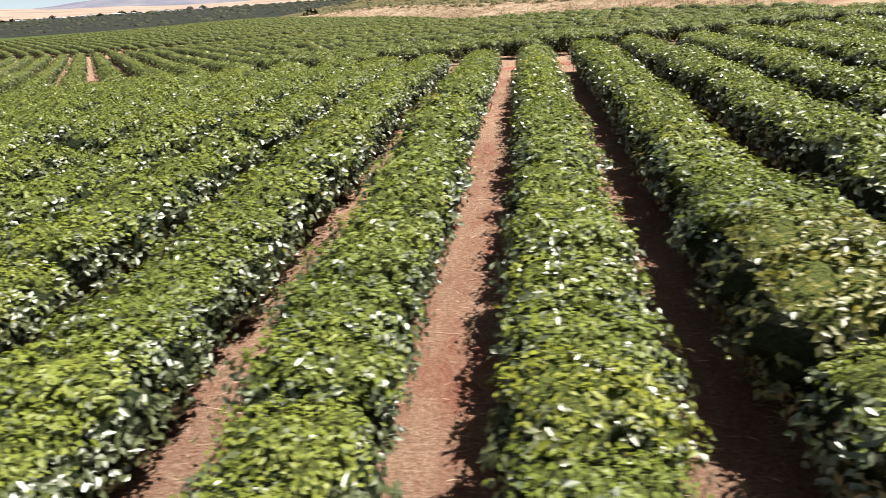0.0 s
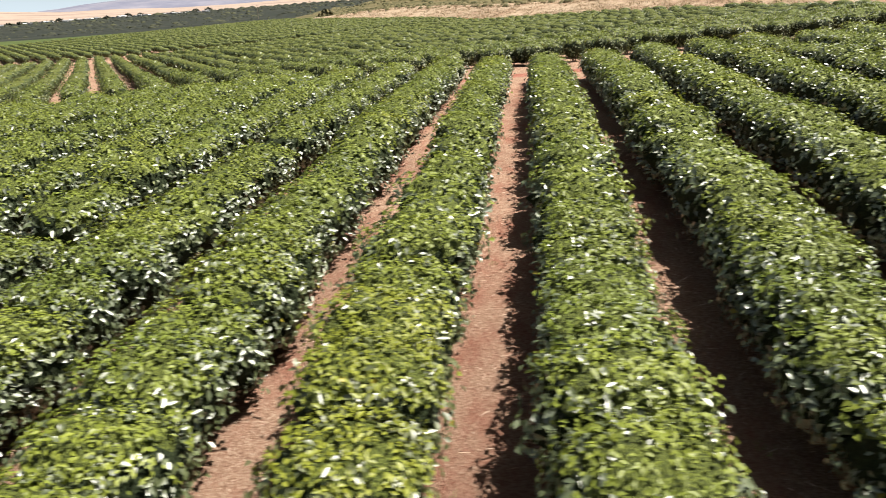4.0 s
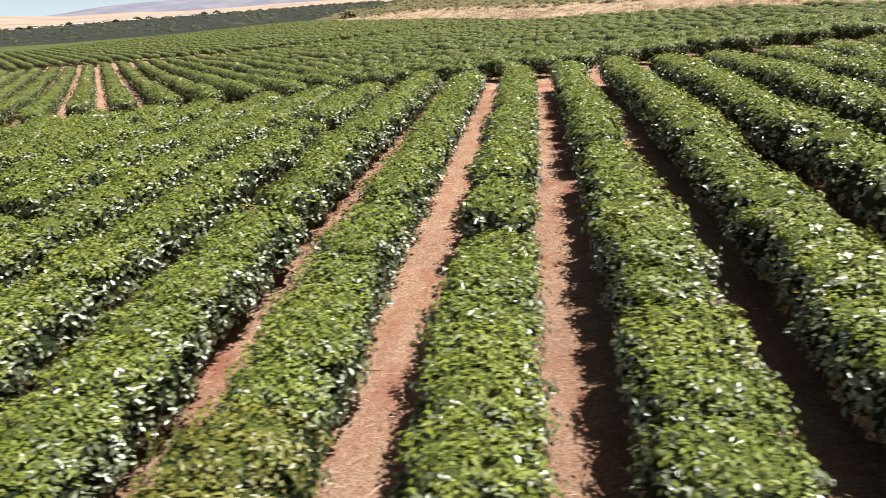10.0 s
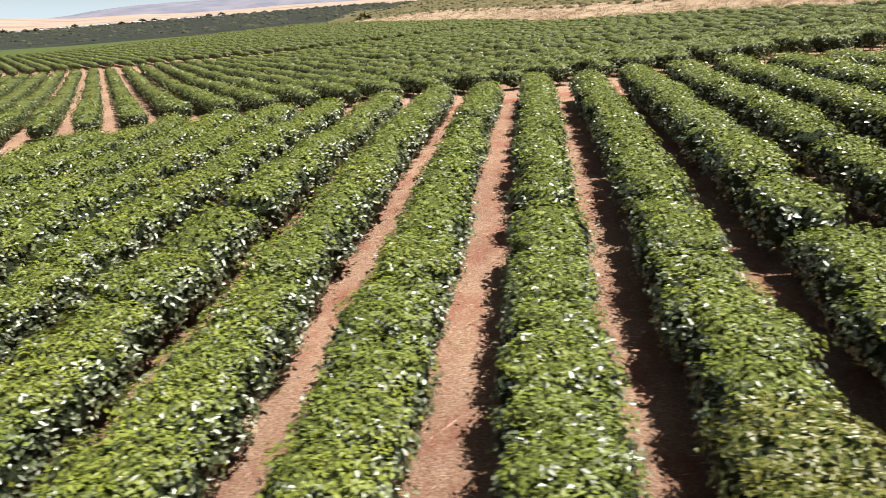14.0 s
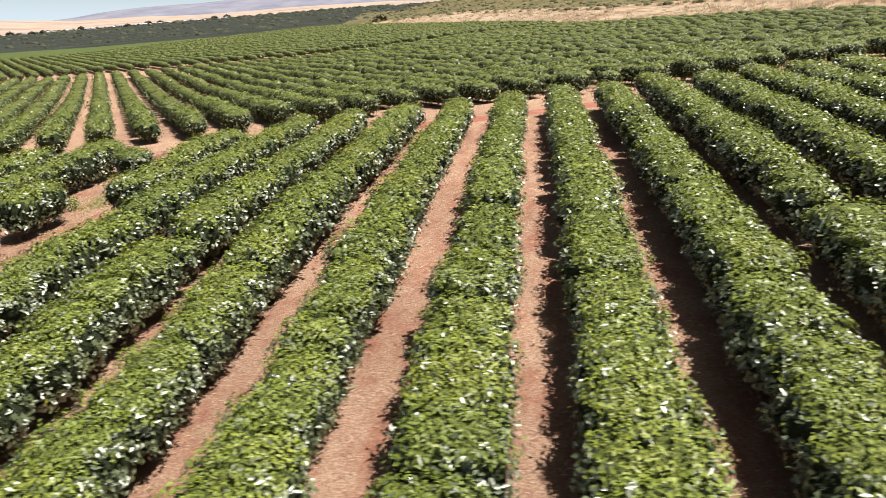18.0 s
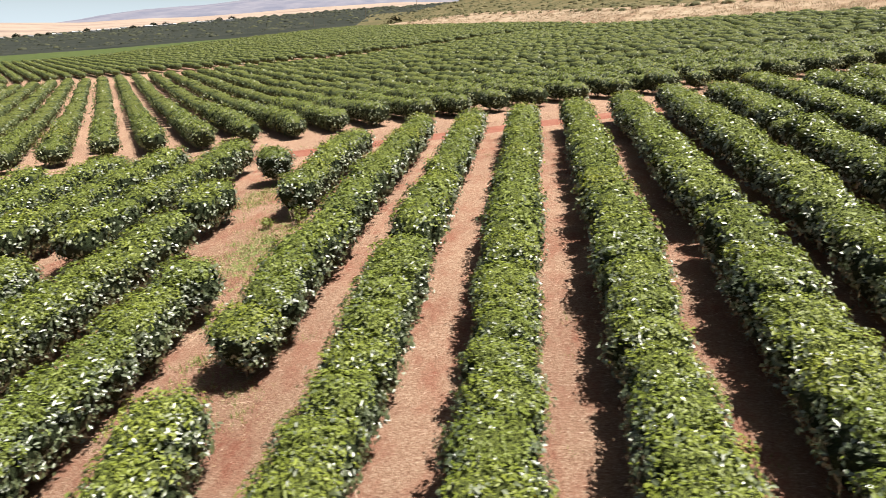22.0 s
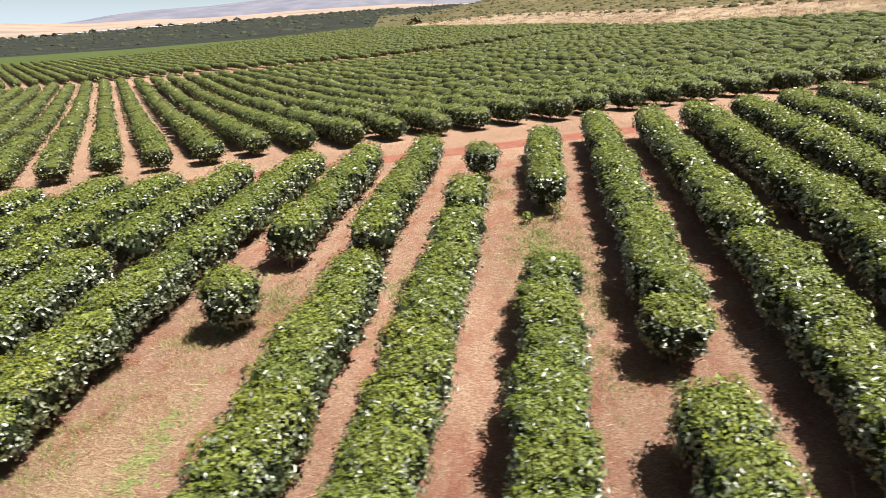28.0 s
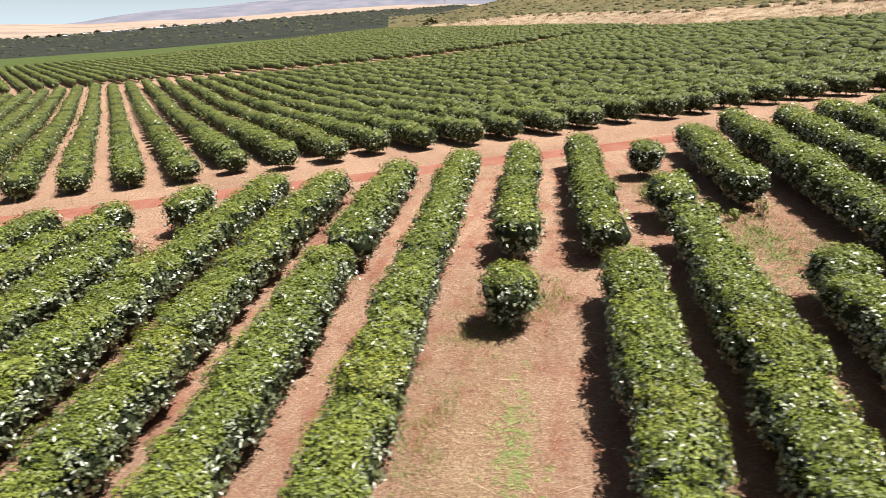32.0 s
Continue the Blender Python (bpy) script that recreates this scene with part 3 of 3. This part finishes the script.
def block_rows(az, phase, lo, hi, inside, step):
    """Bush places on the rows of a block whose rows run az degrees to the left of +y."""
    a = radians(az)
    d, n = np.array([-math.sin(a), math.cos(a)]), np.array([math.cos(a), math.sin(a)])
    for j in range(lo, hi):
        spots = []
        s = -60 + random.uniform(0, 1)
        while s < 520:
            p = n * (phase + ROW * j) + d * s
            if inside(p[0], p[1]):
                spots.append((p[0] + random.uniform(-0.1, 0.1), p[1], 1.0, a))
            s += step * random.uniform(0.88, 1.12)
        if spots:
            yield j, spots


def in_b(x, y):
    az, r = bearing(x, y), math.hypot(x + 68, y + 8)
    return front_b(x) < y and in_view(x, y) and r < field_end(az) - 1 and (az < -8 or r < track_at(az) - 4 - 13 * float(smooth01((az + 10) / 14)))


def in_c(x, y):
    az, r = bearing(x, y), math.hypot(x + 68, y + 8)
    return az > -8 and in_view(x, y) and track_at(az) < r < field_end(az) - 1 - np.clip((az - 15) * 9, 0, 165)


far_spots = []
for j, spots in block_rows(36, -52.7, -70, 80, in_b, 1.6):
    if j in (2, 3):
        del spots[2]
    elif random.random() < 0.2 and len(spots) > 8:
        del spots[random.choice((1, 2, 3))]
    close = [s for s in spots if s[1] - front_b(s[0]) < 23]
    far_spots += [(x, y, z * 1.05, a) for i, (x, y, z, a) in enumerate(spots) if y - front_b(x) >= 23 and i % 2]
    if not close:
        continue
    row = tagged(new("coffee_row"), "coffee row beyond the red dirt road", "coffee hedge", "coffee rows beyond the road")
    row.location = (close[0][0], close[0][1], float(ground_z(close[0][0], close[0][1])))
    size = 1
    i = 0
    while i < len(close):
        size = 1 if i < 3 else 6
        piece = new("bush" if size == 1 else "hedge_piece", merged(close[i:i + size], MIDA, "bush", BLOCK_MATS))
        piece.data.transform(Matrix.Translation(-row.location))
        piece.parent = row
        if i < 3:
            trunk = new("trunk", random.choice(STEMS))
            trunk.location = Vector((close[i][0], close[i][1], float(ground_z(close[i][0], close[i][1])))) - row.location
            trunk.parent = piece
        i += size
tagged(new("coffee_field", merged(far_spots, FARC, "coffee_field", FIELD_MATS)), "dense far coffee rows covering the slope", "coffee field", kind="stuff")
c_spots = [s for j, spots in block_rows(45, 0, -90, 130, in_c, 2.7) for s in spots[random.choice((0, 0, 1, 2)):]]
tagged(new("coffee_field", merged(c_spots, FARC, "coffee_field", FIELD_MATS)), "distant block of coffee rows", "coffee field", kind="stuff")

# ---- the distance ----
def polar(az, r):
    return -68 - math.sin(radians(az)) * r, -8 + math.cos(radians(az)) * r


def blob_arrays(seed, count, size, flat=0.75):
    r = np.random.default_rng(seed)
    u = r.normal(0, 1, (count, 3))
    u[:, 2] = np.abs(u[:, 2])
    u /= np.linalg.norm(u, axis=1, keepdims=True)
    p = u * r.uniform(0.55, 1.0, (count, 1)) * np.array([1, 1, flat])
    v, t, _ = leaves(p, u * 0.4, size, size * 0.8, r, 1.1)
    return v, t, np.zeros(len(t), int)


def mound_arrays(seed, flat):
    """A low uneven dome of foliage, for plants far off."""
    r = np.random.default_rng(seed)
    v = [(0, 0, flat)]
    for e, n in ((0.62, 0.8), (0.2, 1.0), (-0.25, 1.02)):
        for a in np.linspace(0, 6.283, 10)[:-1]:
            q = r.uniform(0.78, 1.2)
            v.append((math.cos(a) * (1 - max(e, 0)) ** 0.5 * n * q, math.sin(a) * (1 - max(e, 0)) ** 0.5 * n * q, flat * e * r.uniform(0.8, 1.3)))
    t = [(0, 1 + a, 1 + (a + 1) % 9) for a in range(9)]
    for k in (1, 10):
        for a in range(9):
            b = (a + 1) % 9
            t += [(k + a, k + a + 9, k + b + 9), (k + a, k + b + 9, k + b)]
    return np.array(v), np.array(t), np.zeros(len(t), int)


TREEA = [mound_arrays(90 + i, 0.5) for i in range(6)]
spots = []
while len(spots) < 1700:
    az, r = rng.uniform(8, 62), 535 + 1760 * rng.random() ** 1.3
    spots.append((*polar(az, r), (0.8 + 2.4 * rng.random() ** 2) * (0.6 + r / 900), rng.uniform(0, 6)))
for az, r in zip(rng.uniform(6, 60, 700), rng.normal(2215, 45, 700)):
    spots.append((*polar(az, r), 3 + 12 * rng.random() ** 2, rng.uniform(0, 6)))
tagged(new("woodland", merged(spots, TREEA, "woodland", [DARKTREE])), "dark green scrub woodland in the valley", "woodland", kind="stuff")

# mountains
mx, mt = [], []
azs = np.linspace(75, -60, 90)
for i, az in enumerate(azs):
    rise = np.interp(az, (-60, 0, 12, 21.5, 26, 28.7, 30.6, 32.5, 34.6, 37.8, 40, 75), (4.2, 3.6, 2.9, 2.3, 1.97, 1.72, 1.63, 1.47, 1.15, 0.6, 0.3, 0.2))
    crest = 7 + 4650 * math.tan(radians(rise)) + 12 * noise.noise((az * 0.23, 1.3, 0)) + 7 * noise.noise((az * 0.9, 4.3, 0))
    for r, f in ((3650, -0.35), (3950, 0.3), (4300, 0.72), (4650, 1.0), (4850, 0.6)):
        base = float(np.interp(az, HEAD_AZ, HEAD_Z)) - 4
        z = base + (crest - base) * max(f, 0) * (1 + 0.12 * noise.noise((az * 0.5, r * 0.01, 2))) if f > 0 else base - 40
        mx.append((-60 - math.sin(radians(az)) * r, -4 + math.cos(radians(az)) * r, z))
    if i:
        for c in range(4):
            a = (i - 1) * 5 + c
            mt += [(a, a + 5, a + 1), (a + 1, a + 5, a + 6)]
tagged(new("backdrop", mesh_of("mountains", mx, mt, [MOUNT], smooth=True)), "mountains on the horizon, pale blue haze in their colour", "mountains", kind="structure")

# dry grass bank and scrub behind the coffee
def tuft_arrays(seed, count, height, spread, lean=0.35):
    """Upright grass blades round one root."""
    r = np.random.default_rng(seed)
    base = np.stack([r.normal(0, spread, count), r.normal(0, spread, count), np.full(count, -0.02)], 1)
    a = r.uniform(0, 6.283, count)
    h = height * r.uniform(0.6, 1.2, count)
    tip = base + np.stack([np.cos(a) * h * lean * r.random(count), np.sin(a) * h * lean * r.random(count), h], 1)
    s = np.stack([-np.sin(a), np.cos(a), np.zeros(count)], 1) * height * 0.05
    v = np.stack([base - s, base + s, tip], 1).reshape(-1, 3)
    t = np.arange(count * 3).reshape(-1, 3)
    return v, t, np.zeros(count, int)


TALL = [tuft_arrays(110 + i, 24, 1.0, 0.9, 0.8) for i in range(4)]
SHRUB = [mound_arrays(130 + i, 0.6) for i in range(6)]


spots, bushes = [], []
for _ in range(3800):
    az = rng.uniform(-44, 12.5)
    x, y = polar(az, field_end(az) + rng.uniform(0, 40) * min(1, (14 - az) / 8))
    spots.append((x, y, rng.uniform(0.35, 0.9), rng.uniform(0, 6)))
tagged(new("dry_grass", merged(spots, TALL, "dry_grass", [DRY])), "tall tan dry grass on the bank behind the coffee", "dry grass", kind="stuff")
for _ in range(1700):
    az = rng.uniform(-44, 10.5)
    x, y = polar(az, field_end(az) + 34 + 170 * rng.random() ** 1.3)
    bushes.append((x, y, rng.uniform(0.6, 1.8), rng.uniform(0, 6)))
tagged(new("scrub", merged(bushes, SHRUB, "scrub", [OLIVE])), "olive brown scrub covering the rise", "scrub", kind="stuff")

# ---- litter and weeds of the alleys ----
def sticks(count, xlo, xhi, ylo, yhi, lengths, width, r):
    """Thin dry stalks lying on the soil."""
    x, y = r.uniform(xlo, xhi, count), r.uniform(ylo, yhi, count)
    ok = in_view(x, y)
    x, y = x[ok], y[ok]
    n = len(x)
    a = r.normal(0, 0.9, n)
    ln = r.uniform(*lengths, n) / 2
    dx, dy = np.cos(a) * ln, np.sin(a) * ln
    wx, wy = -np.sin(a) * width * r.uniform(0.6, 1.4, n), np.cos(a) * width * r.uniform(0.6, 1.4, n)
    lift = r.uniform(0.008, 0.03, n)
    pts = []
    for sx, sw, up in ((-1, 0, 0), (1, 0, 0.01), (0, 1, 0.012), (0, -1, 0.004)):
        px, py = x + sx * dx + sw * wx, y + sx * dy + sw * wy
        pts.append(np.stack([px, py, ground_z(px, py) + lift + up], 1))
    v = np.stack(pts, 1).reshape(-1, 3)
    t = (np.arange(n)[:, None, None] * 4 + np.array([(0, 3, 2), (2, 3, 1)])[None]).reshape(-1, 3)
    return v, t


v, t = sticks(60000, -112, 22, -1, 26, (0.05, 0.3), 0.0055, rng)
tagged(new("straw_litter", mesh_of("straw_litter", v, t, [STRAW])), "dry straw and leaf litter scattered on red soil", "straw litter", kind="stuff")
v, t = sticks(700, -100, 20, 0, 34, (0.5, 1.4), 0.012, rng)
tagged(new("pruned_twigs", mesh_of("pruned_twigs", v, t, [STRAW])), "pale pruned twigs lying between the rows", "twigs", kind="stuff")

LOW = [tuft_arrays(150 + i, 22, 0.16, 0.16, 0.9) for i in range(4)]
spots = []
# patches where rows stand bare: centre, reach across and along
for cx, cy, sx, sy, k in ((-68.8, 10.5, 0.8, 1.2, 70), (-67.2, 12.8, 0.7, 1.0, 90), (-57.2, 17.5, 0.9, 2.4, 170), (-60.3, 25.5, 0.7, 1.8, 120), (-53.6, 7.3, 0.5, 0.8, 14), (-62.6, 12.6, 0.5, 1.2, 70), (-55.4, 13, 0.3, 3.5, 90), (-88, 17, 0.7, 1.0, 60), (-70.2, 4, 0.5, 3, 90)):
    for _ in range(k):
        spots.append((rng.normal(cx, sx), rng.normal(cy, sy), rng.uniform(0.7, 1.5), rng.uniform(0, 6)))
for _ in range(500):
    x, y = rng.uniform(-105, 14), rng.uniform(2, 40)
    if abs((x - FIRST) / ROW % 1 - 0.5) < 0.22 and in_view(x, y):
        spots.append((x, y, rng.uniform(0.4, 1.1), rng.uniform(0, 6)))
tagged(new("grass", merged(spots, LOW, "grass", [GRASS])), "sparse light green grass tufts in the bare gaps", "grass", kind="stuff")

spots = [(rng.normal(-67.7, 0.32), rng.normal(4.4, 1.4), rng.uniform(0.4, 0.9), rng.uniform(0, 6)) for _ in range(190)]
spots += [(rng.normal(-57.3, 0.45), rng.normal(17, 1.6), rng.uniform(0.5, 1.0), rng.uniform(0, 6)) for _ in range(160)]
_k = Mat("bright_green_weed", 0.6, 0.3)
_k.color(_k.ramp(_k.island(), [(0.0, (0.16, 0.23, 0.055)), (0.6, (0.24, 0.31, 0.09)), (1.0, (0.36, 0.38, 0.16))]))
FLATWEED = [(v * 0.16, t, m) for v, t, m in (blob_arrays(160 + i, 18, 0.45, 0.35) for i in range(3))]
tagged(new("weed_patch", merged(spots, FLATWEED, "weed_patch", [_k.m])), "bright green weeds spreading over bare soil", "weeds", kind="stuff")

# flattened dry grass on the open ground and along the road
FLAT = [tuft_arrays(180 + i, 14, 0.09, 0.3, 3.0) for i in range(4)]
_k = Mat("flattened_dry_grass", 0.95, 0.1)
_k.color(_k.ramp(_k.island(), [(0.0, (0.3, 0.21, 0.12)), (0.5, (0.46, 0.35, 0.21)), (1.0, (0.62, 0.5, 0.33))]))
spots = []
for cx, cy, sx, sy, k in ((-68.3, 4.5, 1.15, 3.6, 1700), (-57.3, 17, 1.2, 2.6, 650), (-60.8, 25.5, 1.0, 2.0, 220), (-67.5, 12.5, 1.2, 1.2, 160), (-53.5, 7.3, 0.9, 0.8, 90)):
    spots += [(rng.normal(cx, sx), rng.normal(cy, sy), rng.uniform(0.7, 1.4), rng.uniform(0, 6)) for _ in range(k)]
for _ in range(2600):
    x = rng.uniform(-130, 20)
    y = min(59.3 + 0.35 * x, 54.5 + 0.1 * x) + rng.choice((-3.2, 4.0)) + rng.normal(0, 0.9)
    if in_view(x, y):
        spots.append((x, y, rng.uniform(0.8, 1.6), rng.uniform(0, 6)))
tagged(new("flattened_grass", merged(spots, FLAT, "flattened_grass", [_k.m])), "flattened tan dry grass on open soil", "dry grass", kind="stuff")

# ---- the far settlement ----
_k = Mat("white_house_wall", 0.8, 0.3)
_k.color(_k.ramp(_k.objrandom(), [(0.0, (0.4, 0.39, 0.39)), (1.0, (0.8, 0.79, 0.77))]))
HOUSEWALL = _k.m
_k = Mat("metal_roof", 0.5, 0.4)
_k.color(_k.ramp(_k.objrandom(), [(0.0, (0.14, 0.14, 0.15)), (0.6, (0.35, 0.35, 0.36)), (1.0, (0.75, 0.75, 0.76))]))
ROOF = _k.m


def house():
    base = tagged(new("house"), "small pale house with a low metal roof", "house", "houses of the far settlement")
    w, d, h, p = 4.2, 3.2, 2.2, 1.0
    wall = hang(new("wall", mesh_of("wall", [(x, y, z) for z in (-1.5, h) for x, y in ((-w, -d), (w, -d), (w, d), (-w, d))] + [(-w, 0, h + p), (w, 0, h + p)],
                [(0, 1, 5), (0, 5, 4), (1, 2, 6), (1, 6, 5), (2, 3, 7), (2, 7, 6), (3, 0, 4), (3, 4, 7), (4, 7, 8), (5, 9, 6)], [HOUSEWALL])), base)
    e = 0.7
    top = [(-w - e, -d - e, h - 0.1), (w + e, -d - e, h - 0.1), (w + e, 0, h + p + 0.2), (-w - e, 0, h + p + 0.2), (w + e, d + e, h - 0.1), (-w - e, d + e, h - 0.1)]
    low = [(x, y, z - 0.2) for x, y, z in top]
    hang(new("roof", mesh_of("roof", top + low, [(0, 1, 2), (0, 2, 3), (3, 2, 4), (3, 4, 5), (6, 8, 7), (6, 9, 8), (9, 10, 8), (9, 11, 10), (0, 6, 7), (0, 7, 1), (5, 4, 10), (5, 10, 11)], [ROOF])), base)
    for k in (-3, 2.6):
        hang(new("window", mesh_of("window", [(k - 0.8, -d - 0.04, 1.0), (k + 0.8, -d - 0.04, 1.0), (k + 0.8, -d - 0.04, 2.3), (k - 0.8, -d - 0.04, 2.3)], [(0, 1, 2), (0, 2, 3)], [INNER])), base)
    return base


first = house()
places = [polar(az, r) for az, r in zip(rng.uniform(25, 49, 70), rng.uniform(2085, 2150, 70))]
first.matrix_basis = Matrix.Translation((*places[0], float(ground_z(*places[0]))))
for x, y in places[1:]:
    copy_thing(first, Matrix.Translation((x, y, float(ground_z(x, y)))) @ Matrix.Rotation(random.uniform(0, 3), 4, "Z") @ Matrix.Scale(random.uniform(1.0, 1.7), 4))

CROWNA = [blob_arrays(170 + i, 90, 0.5, 0.9) for i in range(3)]
def tree(x, y, size, leaf):
    """A far tree: a short tapered trunk and a loose crown."""
    z = float(ground_z(x, y))
    base = tagged(new("tree"), "dark rounded tree above the far scrub", "tree", "far trees")
    base.location = (x, y, z)
    rings = [(math.cos(a) * r, math.sin(a) * r, h) for h, r in ((-0.5, 0.07), (0.35, 0.05), (0.8, 0.03)) for a in np.linspace(0, 6.283, 7)[:-1]]
    tt = [q for k in (0, 6) for a in range(6) for q in ((k + a, k + (a + 1) % 6, k + (a + 1) % 6 + 6), (k + a, k + (a + 1) % 6 + 6, k + a + 6))]
    hang(new("trunk", mesh_of("trunk", np.array(rings) * size, tt, [BARK], smooth=True)), base)
    cv, ct, _ = CROWNA[rng.integers(3)]
    hang(new("crown", mesh_of("crown", cv * size * np.array([0.95, 0.95, 0.8]) + np.array([0, 0, size * 0.12]), ct, [leaf])), base)


for az, r, size in ((43, 2190, 12), (41, 2180, 13), (38.9, 2190, 11), (36.3, 2200, 13), (33, 2150, 10), (31.5, 2230, 14), (30.6, 2230, 12), (26.4, 2250, 14), (25.4, 2240, 15), (39.6, 2160, 10)):
    tree(*polar(az, r), size, DARKTREE)
tree(*polar(9.2, 425), 5.2, OLIVE)


def utility_pole(x, y):
    base = tagged(new("utility_pole"), "slender weathered wooden utility pole", "utility pole", "utility poles")
    base.location = (x, y, float(ground_z(x, y)))
    ring = [(math.cos(a), math.sin(a)) for a in np.linspace(0, 6.283, 9)[:-1]]
    v = [(c * r, s * r, h) for h, r in ((-0.5, 0.2), (11, 0.13)) for c, s in ring]
    t = [q for a in range(8) for q in ((a, (a + 1) % 8, (a + 1) % 8 + 8), (a, (a + 1) % 8 + 8, a + 8))]
    hang(new("pole", mesh_of("pole", v, t, [BARK], smooth=True)), base)
    v = [(x, y, z) for z in (10.1, 10.3) for x, y in ((-1.2, -0.08), (1.2, -0.08), (1.2, 0.08), (-1.2, 0.08))]
    t = [(0, 1, 5), (0, 5, 4), (1, 2, 6), (1, 6, 5), (2, 3, 7), (2, 7, 6), (3, 0, 4), (3, 4, 7), (4, 5, 6), (4, 6, 7), (0, 2, 1), (0, 3, 2)]
    hang(new("crossarm", mesh_of("crossarm", v, t, [BARK])), base)


for az in (17, 12.5, 8, 3.5):
    utility_pole(*polar(az, 560))


# ---- weeds and a raw bank ----
def weed(x, y, size, leaf, label):
    """A small wild shrub: a few thin stems and loose leaves."""
    base = tagged(new("weed"), label, "weed")
    base.location = (x, y, float(ground_z(x, y)))
    sv, st = stem_arrays(300 + int(x * 10) % 50, 5)
    hang(new("stems", mesh_of("stems", sv * np.array([0.9, 0.9, 0.75]) * size, st, [BARK], smooth=True)), base)
    r = np.random.default_rng(int(abs(x) * 7))
    u = r.normal(0, 1, (130, 3))
    u /= np.linalg.norm(u, axis=1, keepdims=True)
    p = u * r.uniform(0.3, 1.0, (130, 1)) * np.array([0.5, 0.5, 0.42]) * size + np.array([0, 0, 0.5 * size])
    lv, lt, _ = leaves(p, u, 0.15, 0.07, r)
    hang(new("foliage", mesh_of("foliage", lv, lt, [leaf])), base)


weed(-56.5, 20.7, 1.1, YOUNG, "light green weed shrub beside a coffee row end")
weed(-57.9, 20.2, 0.7, YOUNG, "small green weed on dry soil")
weed(-61.4, 23.6, 0.9, GRASS, "dry yellow-green shrub in the gap of a row")
weed(-86.9, 17.6, 0.8, DRY, "dry brown shrub on bare soil")
weed(-62.2, 13.9, 0.7, DRY, "dry brown stems between coffee bushes")
weed(-34.3, 6.6, 0.75, DRY, "dead brown coffee stems at the foot of a row")
weed(-34.5, 5.2, 0.6, DRY, "dead brown coffee stems at the foot of a row")
ba = np.linspace(-8.5, -14.5, 12)
bx, by = zip(*[polar(a, field_end(a) + 4) for a in ba])
ribbon("bank", bx, by, 3.5, ROAD, 1.1, "raw red earth bank at the edge of the field", "bank")
